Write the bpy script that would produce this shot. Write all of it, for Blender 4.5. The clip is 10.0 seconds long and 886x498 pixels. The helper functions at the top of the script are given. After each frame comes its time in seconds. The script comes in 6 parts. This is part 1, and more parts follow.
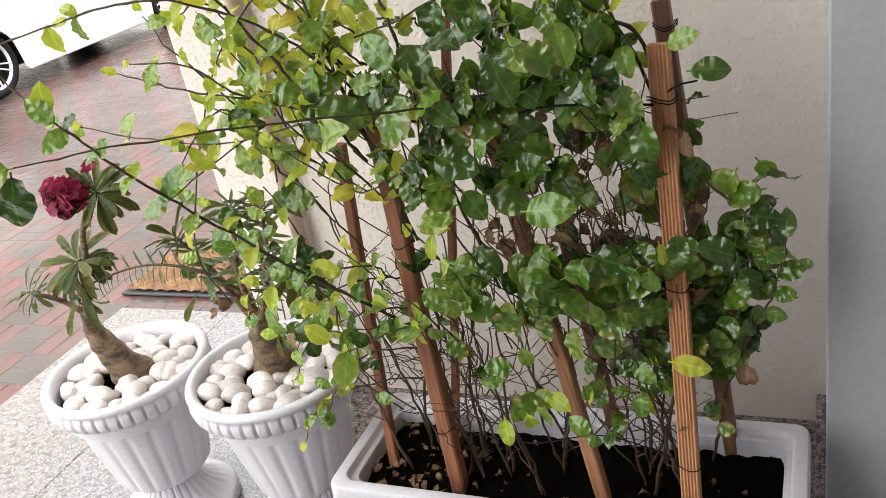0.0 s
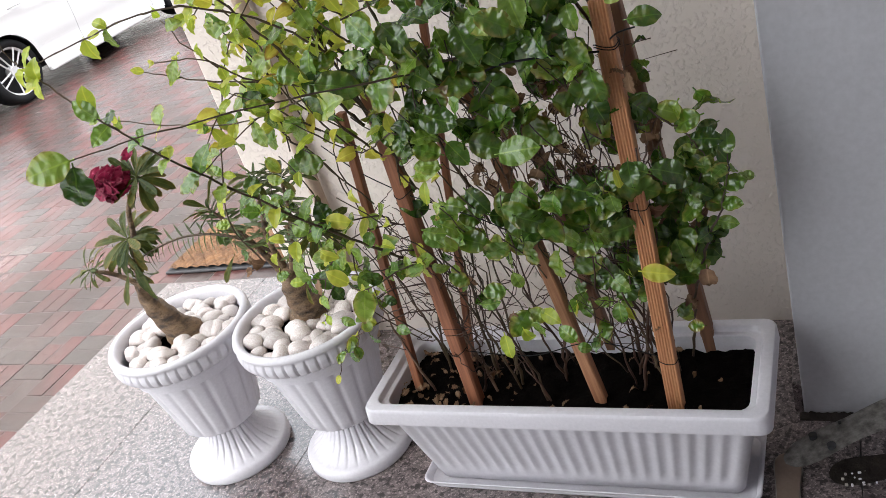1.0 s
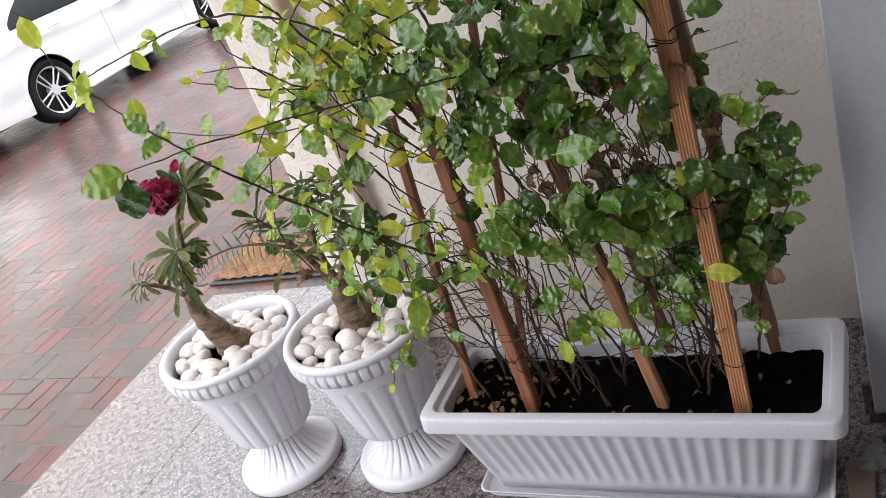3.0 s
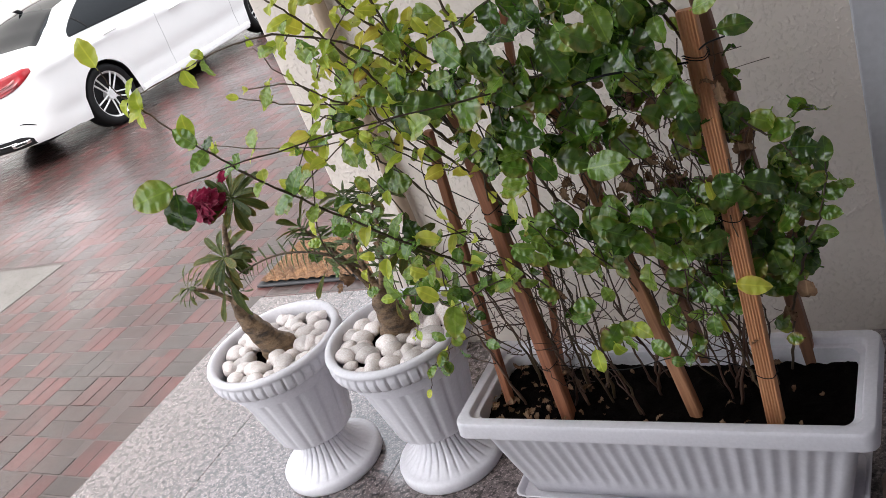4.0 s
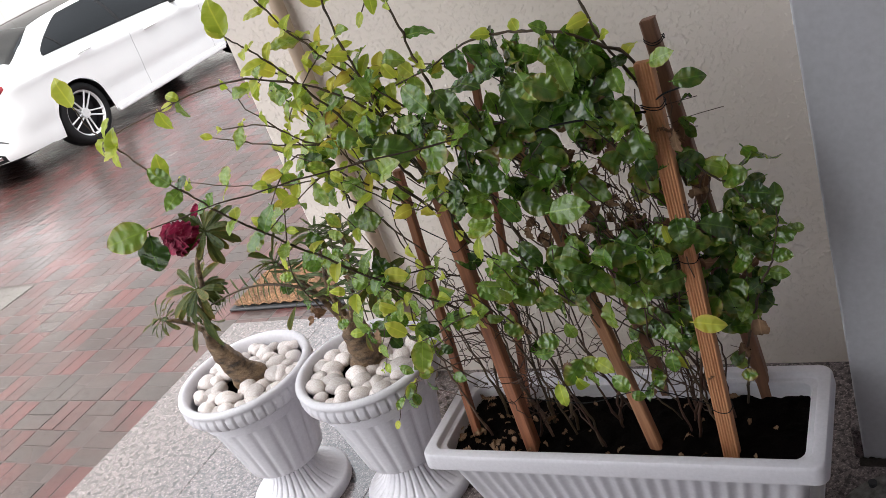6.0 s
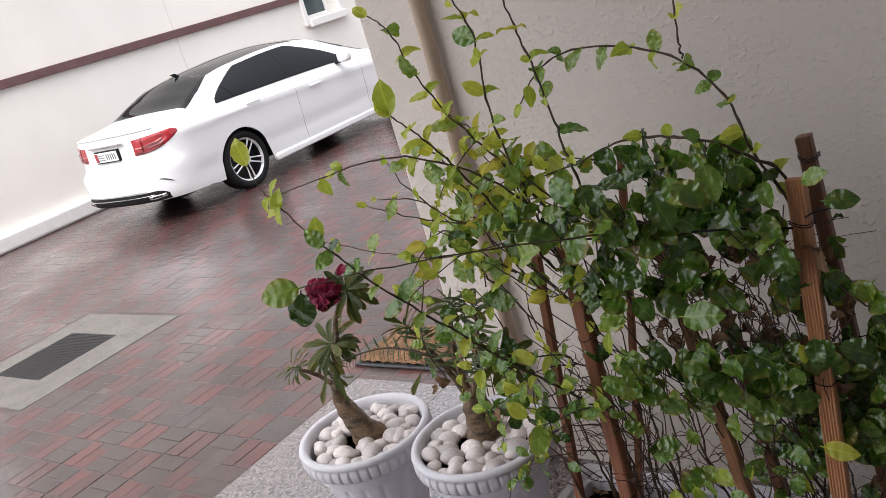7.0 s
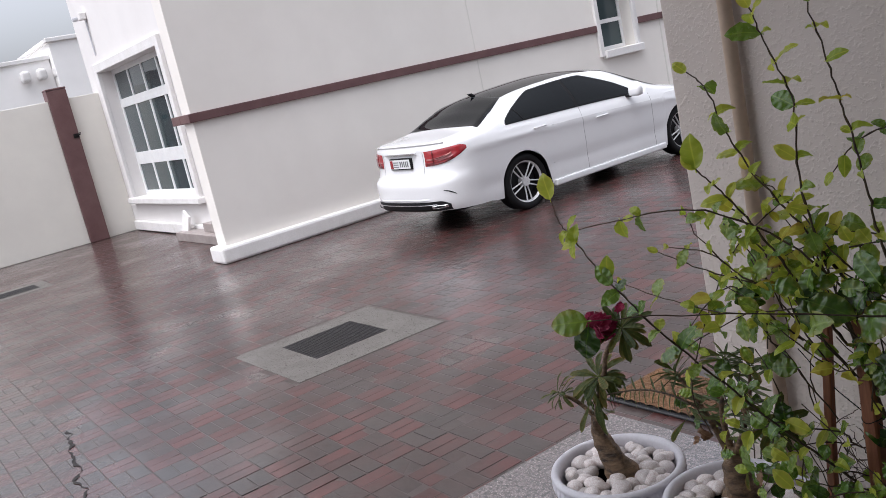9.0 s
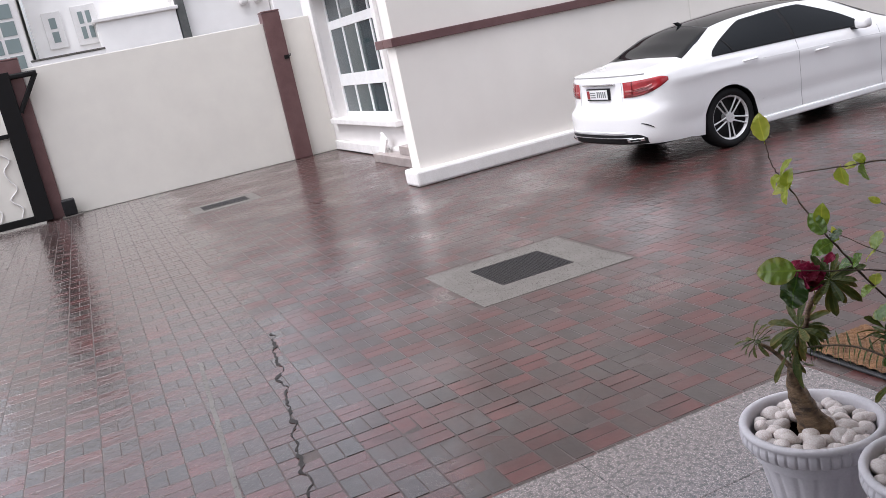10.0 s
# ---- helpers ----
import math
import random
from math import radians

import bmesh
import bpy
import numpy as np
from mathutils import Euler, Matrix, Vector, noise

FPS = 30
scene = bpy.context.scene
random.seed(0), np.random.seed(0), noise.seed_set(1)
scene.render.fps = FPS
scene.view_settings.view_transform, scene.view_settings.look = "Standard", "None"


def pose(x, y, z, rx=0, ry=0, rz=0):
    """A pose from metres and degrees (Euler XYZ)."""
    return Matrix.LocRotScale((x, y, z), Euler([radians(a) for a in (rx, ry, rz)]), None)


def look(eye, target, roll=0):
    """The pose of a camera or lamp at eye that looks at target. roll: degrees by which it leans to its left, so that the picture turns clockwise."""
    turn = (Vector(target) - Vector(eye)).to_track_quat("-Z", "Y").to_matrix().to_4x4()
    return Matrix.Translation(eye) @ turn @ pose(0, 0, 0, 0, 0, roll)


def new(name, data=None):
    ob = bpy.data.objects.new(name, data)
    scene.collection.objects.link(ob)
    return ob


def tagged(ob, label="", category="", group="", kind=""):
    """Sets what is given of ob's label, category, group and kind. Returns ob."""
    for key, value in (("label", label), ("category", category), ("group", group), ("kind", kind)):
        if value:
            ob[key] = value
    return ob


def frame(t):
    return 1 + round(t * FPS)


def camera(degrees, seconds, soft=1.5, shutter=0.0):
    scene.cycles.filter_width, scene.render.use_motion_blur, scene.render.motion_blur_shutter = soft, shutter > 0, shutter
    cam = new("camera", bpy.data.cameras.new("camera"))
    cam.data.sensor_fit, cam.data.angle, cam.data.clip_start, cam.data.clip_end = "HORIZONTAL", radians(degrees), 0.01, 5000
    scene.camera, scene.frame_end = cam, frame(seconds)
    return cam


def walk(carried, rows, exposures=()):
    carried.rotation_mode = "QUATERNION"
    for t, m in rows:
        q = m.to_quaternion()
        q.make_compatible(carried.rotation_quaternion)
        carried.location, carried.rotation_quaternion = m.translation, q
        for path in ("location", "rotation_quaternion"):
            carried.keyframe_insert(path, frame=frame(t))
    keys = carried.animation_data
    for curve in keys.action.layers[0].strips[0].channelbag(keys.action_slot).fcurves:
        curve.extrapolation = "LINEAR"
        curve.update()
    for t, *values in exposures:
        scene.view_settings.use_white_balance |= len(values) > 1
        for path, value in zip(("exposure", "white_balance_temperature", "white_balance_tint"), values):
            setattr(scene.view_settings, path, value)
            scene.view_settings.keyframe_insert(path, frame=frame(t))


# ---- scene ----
cam = camera(53.9, 10.0, 0.8)
PATH = [
    (0, (0.021, -1.272, 1.284), (-0.784, 0.341, 0.421), -11.8),
    (0.2, (0.148, -1.413, 1.338), (-0.748, 0.168, 0.504), -12.6),
    (0.5, (0.166, -1.453, 1.359), (-0.737, 0.149, 0.573), -11.5),
    (1, (0.165, -1.434, 1.339), (-0.713, 0.106, 0.413), -18.8),
    (1.5, (0.135, -1.402, 1.334), (-0.761, 0.138, 0.426), -21.0),
    (2, (0.114, -1.417, 1.323), (-0.85, 0.034, 0.34), -22.1),
    (2.5, (0.117, -1.409, 1.328), (-0.836, 0.077, 0.388), -21.4),
    (2.7, (0.113, -1.418, 1.328), (-0.824, 0.102, 0.428), -21.0),
    (3.8, (0.157, -1.427, 1.36), (-0.864, 0.061, 0.499), -22.5),
    (4, (0.16, -1.436, 1.36), (-0.882, 0.043, 0.506), -22.3),
    (4.5, (0.164, -1.429, 1.358), (-0.853, 0.051, 0.478), -22.2),
    (5, (0.168, -1.426, 1.356), (-0.829, 0.081, 0.499), -22.1),
    (5.2, (0.168, -1.448, 1.361), (-0.806, 0.08, 0.514), -22.0),
    (6.3, (0.209, -1.446, 1.417), (-0.789, 0.078, 0.592), -20.5),
    (6.5, (0.213, -1.449, 1.424), (-0.82, 0.075, 0.643), -20.5),
    (7, (0.215, -1.479, 1.444), (-1.009, -0.018, 0.837), -16.7),
    (7.5, (0.21, -1.5, 1.456), (-1.174, -0.138, 0.978), -14.0),
    (8, (0.232, -1.544, 1.487), (-1.291, -0.313, 1.082), -12.4),
    (8.5, (0.231, -1.551, 1.487), (-1.35, -0.388, 1.102), -12.5),
    (9, (0.247, -1.575, 1.498), (-1.387, -0.494, 1.093), -12.5),
    (9.5, (0.243, -1.583, 1.5), (-1.476, -0.662, 1.054), -12.6),
    (10, (0.257, -1.609, 1.514), (-1.566, -0.935, 1.042), -11.8),
]
EXPOSURES = [(0.0, 2.57, 6650, 6), (0.5, 2.25, 6500, 7), (1.0, 2.37, 6380, 8), (2.5, 2.38, 6300, 9), (4.0, 2.04, 6330, 9), (4.5, 2.08, 6380, 8), (6.5, 2.05, 6430, 9), (7.0, 1.57, 6370, 11), (7.5, 1.3, 6260, 12), (8.5, 0.88, 6120, 12), (9.0, 0.88, 6100, 13), (9.5, 0.89, 6120, 13), (10.0, 1.06, 6150, 14)]
walk(cam, [(t, look(eye, target, roll)) for t, eye, target, roll in PATH], EXPOSURES)

# ---- world, sun, exposure ----
GROUND = -0.365
world = bpy.data.worlds.new("world")
scene.world = world
world.use_nodes = True
wn = world.node_tree.nodes
wl = world.node_tree.links
sky = wn.new("ShaderNodeTexSky")
sky.sky_type, sky.sun_disc = "NISHITA", False
sky.sun_elevation, sky.sun_rotation = radians(66), radians(174)
sky.air_density, sky.dust_density, sky.ozone_density = 1.0, 6.0, 1.0
pale = wn.new("ShaderNodeHueSaturation")
pale.inputs["Saturation"].default_value = 0.2
wl.new(sky.outputs["Color"], pale.inputs["Color"])
wl.new(pale.outputs["Color"], wn["Background"].inputs["Color"])
wn["Background"].inputs["Strength"].default_value = 0.15
sun = new("sun", bpy.data.lights.new("sun", "SUN"))
sun.data.energy, sun.data.angle, sun.data.color = 0.5, radians(60), (1.0, 0.97, 0.93)
sun.matrix_world = look((0, 0, 0), (-0.05, 0.22, -0.974))


# ---- materials ----
def tree(name):
    m = bpy.data.materials.new(name)
    m.use_nodes = True
    n, l = m.node_tree.nodes, m.node_tree.links
    return m, n, l, n["Principled BSDF"]


def mixed(n, l, fac, a, b):
    mx = n.new("ShaderNodeMix")
    mx.data_type = "RGBA"
    for sock, v in ((mx.inputs[0], fac), (mx.inputs[6], a), (mx.inputs[7], b)):
        if hasattr(v, "is_output"):
            l.new(v, sock)
        elif isinstance(v, (int, float)):
            sock.default_value = v
        else:
            sock.default_value = (*v, 1)
    return mx.outputs[2]


def ramped(n, l, src, lo, hi, a=0.0, b=1.0):
    r = n.new("ShaderNodeMapRange")
    l.new(src, r.inputs[0])
    r.inputs[1].default_value, r.inputs[2].default_value = lo, hi
    r.inputs[3].default_value, r.inputs[4].default_value = a, b
    return r.outputs[0]


def noise_of(n, l, scale, detail=4, rough=0.55, stretch=(1, 1, 1)):
    tc = n.new("ShaderNodeTexCoord")
    mp = n.new("ShaderNodeMapping")
    mp.inputs["Scale"].default_value = stretch
    l.new(tc.outputs["Object"], mp.inputs[0])
    t = n.new("ShaderNodeTexNoise")
    l.new(mp.outputs[0], t.inputs["Vector"])
    t.inputs["Scale"].default_value, t.inputs["Detail"].default_value, t.inputs["Roughness"].default_value = scale, detail, rough
    return t.outputs["Fac"]


def bumped(n, l, b, heights):
    last = None
    for src, strength, dist in heights:
        bp = n.new("ShaderNodeBump")
        bp.inputs["Strength"].default_value, bp.inputs["Distance"].default_value = strength, dist
        l.new(src, bp.inputs["Height"])
        if last:
            l.new(last, bp.inputs["Normal"])
        last = bp.outputs[0]
    l.new(last, b.inputs["Normal"])


def plain(name, c1, c2, big=3.0, fine=60.0, rough=(0.5, 0.65), bump=0.15, dist=0.001, metal=0.0, coat=0.0, rand="", stretch=(1, 1, 1), spec=0.5):
    """A surface of two close colours with large stains, fine grain and a relief."""
    m, n, l, b = tree(name)
    a, f = noise_of(n, l, big, 5, 0.6, stretch), noise_of(n, l, fine, 4, 0.6, stretch)
    c = mixed(n, l, ramped(n, l, a, 0.35, 0.65), c1, c2)
    c = mixed(n, l, ramped(n, l, f, 0.3, 0.7, 0.0, 0.22), c, tuple(x * 0.55 for x in c1))
    if rand:
        src = n.new("ShaderNodeObjectInfo").outputs["Random"] if rand == "object" else n.new("ShaderNodeNewGeometry").outputs["Random Per Island"]
        hs = n.new("ShaderNodeHueSaturation")
        l.new(c, hs.inputs["Color"])
        l.new(ramped(n, l, src, 0, 1, 0.72, 1.25), hs.inputs["Value"])
        c = hs.outputs[0]
    l.new(c, b.inputs["Base Color"])
    l.new(ramped(n, l, f, 0.3, 0.7, *rough), b.inputs["Roughness"])
    b.inputs["Metallic"].default_value, b.inputs["Coat Weight"].default_value = metal, coat
    b.inputs["Specular IOR Level"].default_value = spec
    if bump:
        bumped(n, l, b, [(f, bump, dist)])
    return m


def stucco(name, c1, c2, scale, strength, dist):
    m, n, l, b = tree(name)
    big, mid, fine = noise_of(n, l, 1.6, 5), noise_of(n, l, scale, 2.5, 0.5), noise_of(n, l, scale * 3.5, 3)
    l.new(mixed(n, l, ramped(n, l, big, 0.35, 0.65), c1, c2), b.inputs["Base Color"])
    b.inputs["Roughness"].default_value = 0.75
    b.inputs["Specular IOR Level"].default_value = 0.3
    bumped(n, l, b, [(ramped(n, l, mid, 0.50, 0.74), strength, dist), (fine, strength * 0.3, dist * 0.3)])
    return m


def granite(name, base):
    """Polished speckled stone; rain blown in from the yard leaves a wet sheet along the open side."""
    m, n, l, b = tree(name)
    geo = n.new("ShaderNodeNewGeometry")
    def at(scale, detail, rough=0.55):
        t = n.new("ShaderNodeTexNoise")
        l.new(geo.outputs["Position"], t.inputs["Vector"])
        t.inputs["Scale"].default_value, t.inputs["Detail"].default_value, t.inputs["Roughness"].default_value = scale, detail, rough
        return t.outputs["Fac"]
    blot, grain, fleck = at(62, 5, 0.62), at(150, 4, 0.6), at(210, 2, 0.5)
    c = mixed(n, l, ramped(n, l, at(34, 5, 0.6), 0.40, 0.60), tuple(0.72 * c for c in base), tuple(1.3 * c for c in base))
    c = mixed(n, l, ramped(n, l, grain, 0.53, 0.60, 0.0, 0.85), c, (0.40, 0.335, 0.325))
    c = mixed(n, l, ramped(n, l, blot, 0.41, 0.48, 0.92, 0.0), c, (0.020, 0.016, 0.015))
    c = mixed(n, l, ramped(n, l, fleck, 0.36, 0.42, 0.8, 0.0), c, (0.035, 0.027, 0.026))
    xyz = n.new("ShaderNodeSeparateXYZ")
    l.new(geo.outputs["Position"], xyz.inputs[0])
    edge = n.new("ShaderNodeMath")
    edge.operation = "MULTIPLY_ADD"
    l.new(at(5.5, 5, 0.6), edge.inputs[0])
    edge.inputs[1].default_value = 0.9
    l.new(xyz.outputs[0], edge.inputs[2])
    wet = ramped(n, l, edge.outputs[0], -0.50, -0.66)
    soak = n.new("ShaderNodeHueSaturation")
    l.new(c, soak.inputs["Color"])
    l.new(ramped(n, l, wet, 0, 1, 1.0, 0.92), soak.inputs["Value"])
    l.new(soak.outputs[0], b.inputs["Base Color"])
    l.new(ramped(n, l, wet, 0, 1, 0.42, 0.20), b.inputs["Roughness"])
    b.inputs["Specular IOR Level"].default_value = 0.5
    l.new(ramped(n, l, wet, 0, 1, 0.10, 1.0), b.inputs["Coat Weight"])
    b.inputs["Coat Roughness"].default_value, b.inputs["Coat IOR"].default_value = 0.20, 1.95
    bumped(n, l, b, [(blot, 0.06, 0.001)])
    return m


def paver_mat(name, c1, c2, rand):
    """Wet concrete paving: darkened, glossy where the water film is thick."""
    m, n, l, b = tree(name)
    geo = n.new("ShaderNodeNewGeometry")
    def wn_(scale, detail=4):
        t = n.new("ShaderNodeTexNoise")
        l.new(geo.outputs["Position"], t.inputs["Vector"])
        t.inputs["Scale"].default_value, t.inputs["Detail"].default_value = scale, detail
        return t.outputs["Fac"]
    big, mid, fine = wn_(0.5, 5), wn_(7), wn_(160)
    c = mixed(n, l, ramped(n, l, mid, 0.35, 0.65), c1, c2)
    c = mixed(n, l, ramped(n, l, fine, 0.35, 0.7, 0, 0.35), c, tuple(1.5 * x for x in c1))
    # brown mottling: mud plus painted rain haze that dulls the block colours
    mud_haze = wn_(3.4, 9)
    c = mixed(n, l, ramped(n, l, mud_haze, 0.40, 0.66, 0.0, 0.85), c, (0.046, 0.027, 0.024))
    src = n.new("ShaderNodeObjectInfo").outputs["Random"] if rand == "object" else geo.outputs["Random Per Island"]
    hs = n.new("ShaderNodeHueSaturation")
    l.new(c, hs.inputs["Color"])
    l.new(ramped(n, l, src, 0, 1, 0.84, 1.16), hs.inputs["Value"])
    l.new(hs.outputs[0], b.inputs["Base Color"])
    wet = wn_(1.1, 6)
    # the yard falls away towards low y, where the water stands
    sep = n.new("ShaderNodeSeparateXYZ")
    l.new(geo.outputs["Position"], sep.inputs[0])
    low = n.new("ShaderNodeMath")
    low.operation = "ADD"
    l.new(wet, low.inputs[0])
    l.new(ramped(n, l, sep.outputs[1], -1.0, -0.3, 0.34, -0.06), low.inputs[1])
    film = ramped(n, l, low.outputs[0], 0.38, 0.66)
    l.new(ramped(n, l, film, 0, 1, 0.50, 0.24), b.inputs["Roughness"])
    b.inputs["Specular IOR Level"].default_value = 0.15
    l.new(ramped(n, l, film, 0, 1, 0.66, 1.0), b.inputs["Coat Weight"])
    l.new(ramped(n, l, film, 0, 1, 0.14, 0.05), b.inputs["Coat Roughness"])
    b.inputs["Coat IOR"].default_value = 1.6
    bumped(n, l, b, [(wn_(26, 4), 0.22, 0.006), (fine, 0.08, 0.001)])
    rip = n.new("ShaderNodeBump")
    rip.inputs["Strength"].default_value, rip.inputs["Distance"].default_value = 0.55, 0.011
    l.new(wn_(15, 8), rip.inputs["Height"])
    l.new(rip.outputs[0], b.inputs["Coat Normal"])
    return m


def wood(name, c1, c2, rough=(0.5, 0.7)):
    m, n, l, b = tree(name)
    g = noise_of(n, l, 16, 6, 0.65, (9, 9, 0.5))
    s = noise_of(n, l, 6, 4)
    c = mixed(n, l, ramped(n, l, g, 0.36, 0.62), c1, c2)
    c = mixed(n, l, ramped(n, l, s, 0.55, 0.8, 0, 0.5), c, tuple(0.4 * x for x in c1))
    l.new(c, b.inputs["Base Color"])
    l.new(ramped(n, l, g, 0.3, 0.7, *rough), b.inputs["Roughness"])
    bumped(n, l, b, [(g, 0.35, 0.0012)])
    return m


def leaf_mat(name, dark, light, rim, gloss, shine=0.5, rand="object", thin=0.3):
    m, n, l, b = tree(name)
    chance = n.new("ShaderNodeObjectInfo").outputs["Random"] if rand == "object" else n.new("ShaderNodeNewGeometry").outputs["Random Per Island"]
    tc = n.new("ShaderNodeTexCoord")
    sep = n.new("ShaderNodeSeparateXYZ")
    l.new(tc.outputs["UV"], sep.inputs[0])
    ab = n.new("ShaderNodeMath")
    ab.operation = "ABSOLUTE"
    l.new(sep.outputs[0], ab.inputs[0])
    # side veins run forward from the midrib
    ma = n.new("ShaderNodeMath")
    ma.operation = "MULTIPLY_ADD"
    l.new(ab.outputs[0], ma.inputs[0])
    ma.inputs[1].default_value = -0.55
    l.new(sep.outputs[1], ma.inputs[2])
    sn = n.new("ShaderNodeMath")
    sn.operation = "SINE"
    mu = n.new("ShaderNodeMath")
    mu.operation = "MULTIPLY"
    mu.inputs[1].default_value = 560
    l.new(ma.outputs[0], mu.inputs[0])
    l.new(mu.outputs[0], sn.inputs[0])
    ns = noise_of(n, l, 55, 4)
    c = mixed(n, l, chance, dark, light)
    c = mixed(n, l, ramped(n, l, ns, 0.52, 0.75, 0, 0.42), c, rim)
    c = mixed(n, l, ramped(n, l, ab.outputs[0], 0.0, 0.0016, 0.45, 0.0), c, tuple(min(1, 1.6 * x) for x in light))
    c = mixed(n, l, ramped(n, l, sn.outputs[0], 0.8, 1.0, 0, 0.10), c, tuple(min(1, 1.3 * x) for x in light))
    edge = n.new("ShaderNodeAttribute")
    edge.attribute_name = "edge"
    worn = n.new("ShaderNodeMath")
    worn.operation = "MULTIPLY_ADD"
    l.new(ramped(n, l, noise_of(n, l, 30, 3), 0.3, 0.7, -0.45, 0.45), worn.inputs[0])
    worn.inputs[1].default_value = 1.0
    l.new(edge.outputs["Fac"], worn.inputs[2])
    old = ramped(n, l, chance, 0.35, 1.0, 0.0, 1.0)
    pale = n.new("ShaderNodeMath")
    pale.operation = "MULTIPLY"
    l.new(ramped(n, l, worn.outputs[0], 0.55, 0.95), pale.inputs[0])
    l.new(old, pale.inputs[1])
    c = mixed(n, l, pale.outputs[0], c, rim)
    dead = n.new("ShaderNodeMath")
    dead.operation = "MULTIPLY"
    l.new(ramped(n, l, worn.outputs[0], 1.0, 1.2), dead.inputs[0])
    l.new(ramped(n, l, chance, 0.6, 0.8, 0.0, 0.8), dead.inputs[1])
    c = mixed(n, l, dead.outputs[0], c, (0.23, 0.12, 0.055))
    l.new(c, b.inputs["Base Color"])
    l.new(ramped(n, l, ns, 0.3, 0.7, gloss, gloss + 0.12), b.inputs["Roughness"])
    b.inputs["Specular IOR Level"].default_value = shine
    b.inputs["Coat Weight"].default_value, b.inputs["Coat Roughness"].default_value = 0.8 * max(0.0, shine - 0.4), gloss
    blister = n.new("ShaderNodeTexVoronoi")
    blister.inputs["Scale"].default_value = 75
    l.new(tc.outputs["Object"], blister.inputs["Vector"])
    bumped(n, l, b, [(sn.outputs[0], 0.14, 0.0008), (blister.outputs["Distance"], 0.3, 0.006), (noise_of(n, l, 50, 1), 0.55, 0.008)])
    tr = n.new("ShaderNodeBsdfTranslucent")
    l.new(c, tr.inputs[0])
    sh = n.new("ShaderNodeMixShader")
    sh.inputs[0].default_value = thin
    l.new(b.outputs[0], sh.inputs[1])
    l.new(tr.outputs[0], sh.inputs[2])
    l.new(sh.outputs[0], n["Material Output"].inputs[0])
    return m


def glass_dark(name, c, rough=0.04):
    m, n, l, b = tree(name)
    b.inputs["Base Color"].default_value = (*c, 1)
    b.inputs["Roughness"].default_value = rough
    b.inputs["Specular IOR Level"].default_value = 0.6
    return m


WALL_SPATTER = stucco("spatter_plaster", (0.735, 0.662, 0.60), (0.695, 0.622, 0.56), 95, 0.5, 0.0035)
WALL_CREAM = stucco("cream_wall_paint", (0.80, 0.765, 0.72), (0.77, 0.735, 0.69), 130, 0.12, 0.002)
WALL_BOUND = stucco("boundary_wall_paint", (0.715, 0.69, 0.635), (0.675, 0.65, 0.60), 130, 0.12, 0.002)
WALL_WHITE = stucco("white_wall_paint", (0.74, 0.715, 0.70), (0.71, 0.685, 0.67), 130, 0.1, 0.002)
WALL_FAR = stucco("far_white_wall_paint", (0.92, 0.905, 0.89), (0.88, 0.865, 0.85), 130, 0.1, 0.002)
WALL_GREY = plain("smooth_grey_paint", (0.57, 0.57, 0.60), (0.53, 0.53, 0.56), 2, 90, (0.45, 0.6), 0.05, 0.0006)
TRIM_WHITE = plain("white_trim_paint", (0.82, 0.80, 0.79), (0.74, 0.72, 0.70), 5, 80, (0.4, 0.55), 0.08)
BAND_BROWN = plain("maroon_trim_paint", (0.115, 0.055, 0.056), (0.15, 0.078, 0.076), 4, 60, (0.35, 0.5), 0.1)
GRANITE = granite("pink_grey_granite", (0.150, 0.122, 0.121))
STEP_STONE = plain("pale_step_stone", (0.34, 0.295, 0.28), (0.25, 0.215, 0.205), 5, 90, (0.3, 0.5), 0.2, 0.001)
GROUT = plain("tile_joint", (0.24, 0.225, 0.22), (0.16, 0.15, 0.145), 30, 200, (0.7, 0.9), 0.3)
SAND = plain("paver_joint_sand", (0.070, 0.052, 0.047), (0.040, 0.030, 0.027), 3, 220, (0.3, 0.5), 0.3, 0.002)
CONCRETE = plain("wet_concrete", (0.128, 0.118, 0.108), (0.085, 0.076, 0.068), 5, 60, (0.2, 0.5), 0.35, 0.002)
# dark water reflections along the crack, painted as a strip colour
DARK_REFLECTION = plain("dark_water_reflection", (0.014, 0.012, 0.011), (0.025, 0.021, 0.02), 30, 220, (0.4, 0.6), 0.3, 0.002, spec=0.2)
IRON = plain("cast_iron_grate", (0.018, 0.017, 0.019), (0.010, 0.010, 0.011), 12, 90, (0.3, 0.6), 0.5, 0.002, spec=0.2)
POLE_GREY = plain("weathered_grey_steel", (0.115, 0.12, 0.118), (0.085, 0.09, 0.088), 5, 90, (0.5, 0.7), 0.1)
PLASTIC = plain("white_plastic", (0.71, 0.69, 0.73), (0.67, 0.65, 0.69), 5, 140, (0.36, 0.46), 0.05, 0.0004)
PLASTIC_DIRT = plain("white_plastic_scuffed", (0.66, 0.64, 0.685), (0.59, 0.57, 0.60), 7, 120, (0.38, 0.5), 0.07, 0.0005)
SOIL = plain("black_potting_soil", (0.0028, 0.0021, 0.0019), (0.0055, 0.004, 0.0035), 30, 260, (0.8, 0.95), 0.8, 0.004, spec=0.03)
PEBBLE = plain("white_pebble", (0.80, 0.765, 0.745), (0.58, 0.475, 0.445), 9, 45, (0.30, 0.45), 0.03, 0.0004, rand="object")
STICK_PINE = wood("ribbed_pine", (0.41, 0.175, 0.080), (0.54, 0.265, 0.130))
STICK_RED = wood("red_brown_stake", (0.20, 0.070, 0.034), (0.33, 0.130, 0.064))
STICK_PALE = wood("pale_brown_stake", (0.27, 0.115, 0.055), (0.42, 0.205, 0.105))
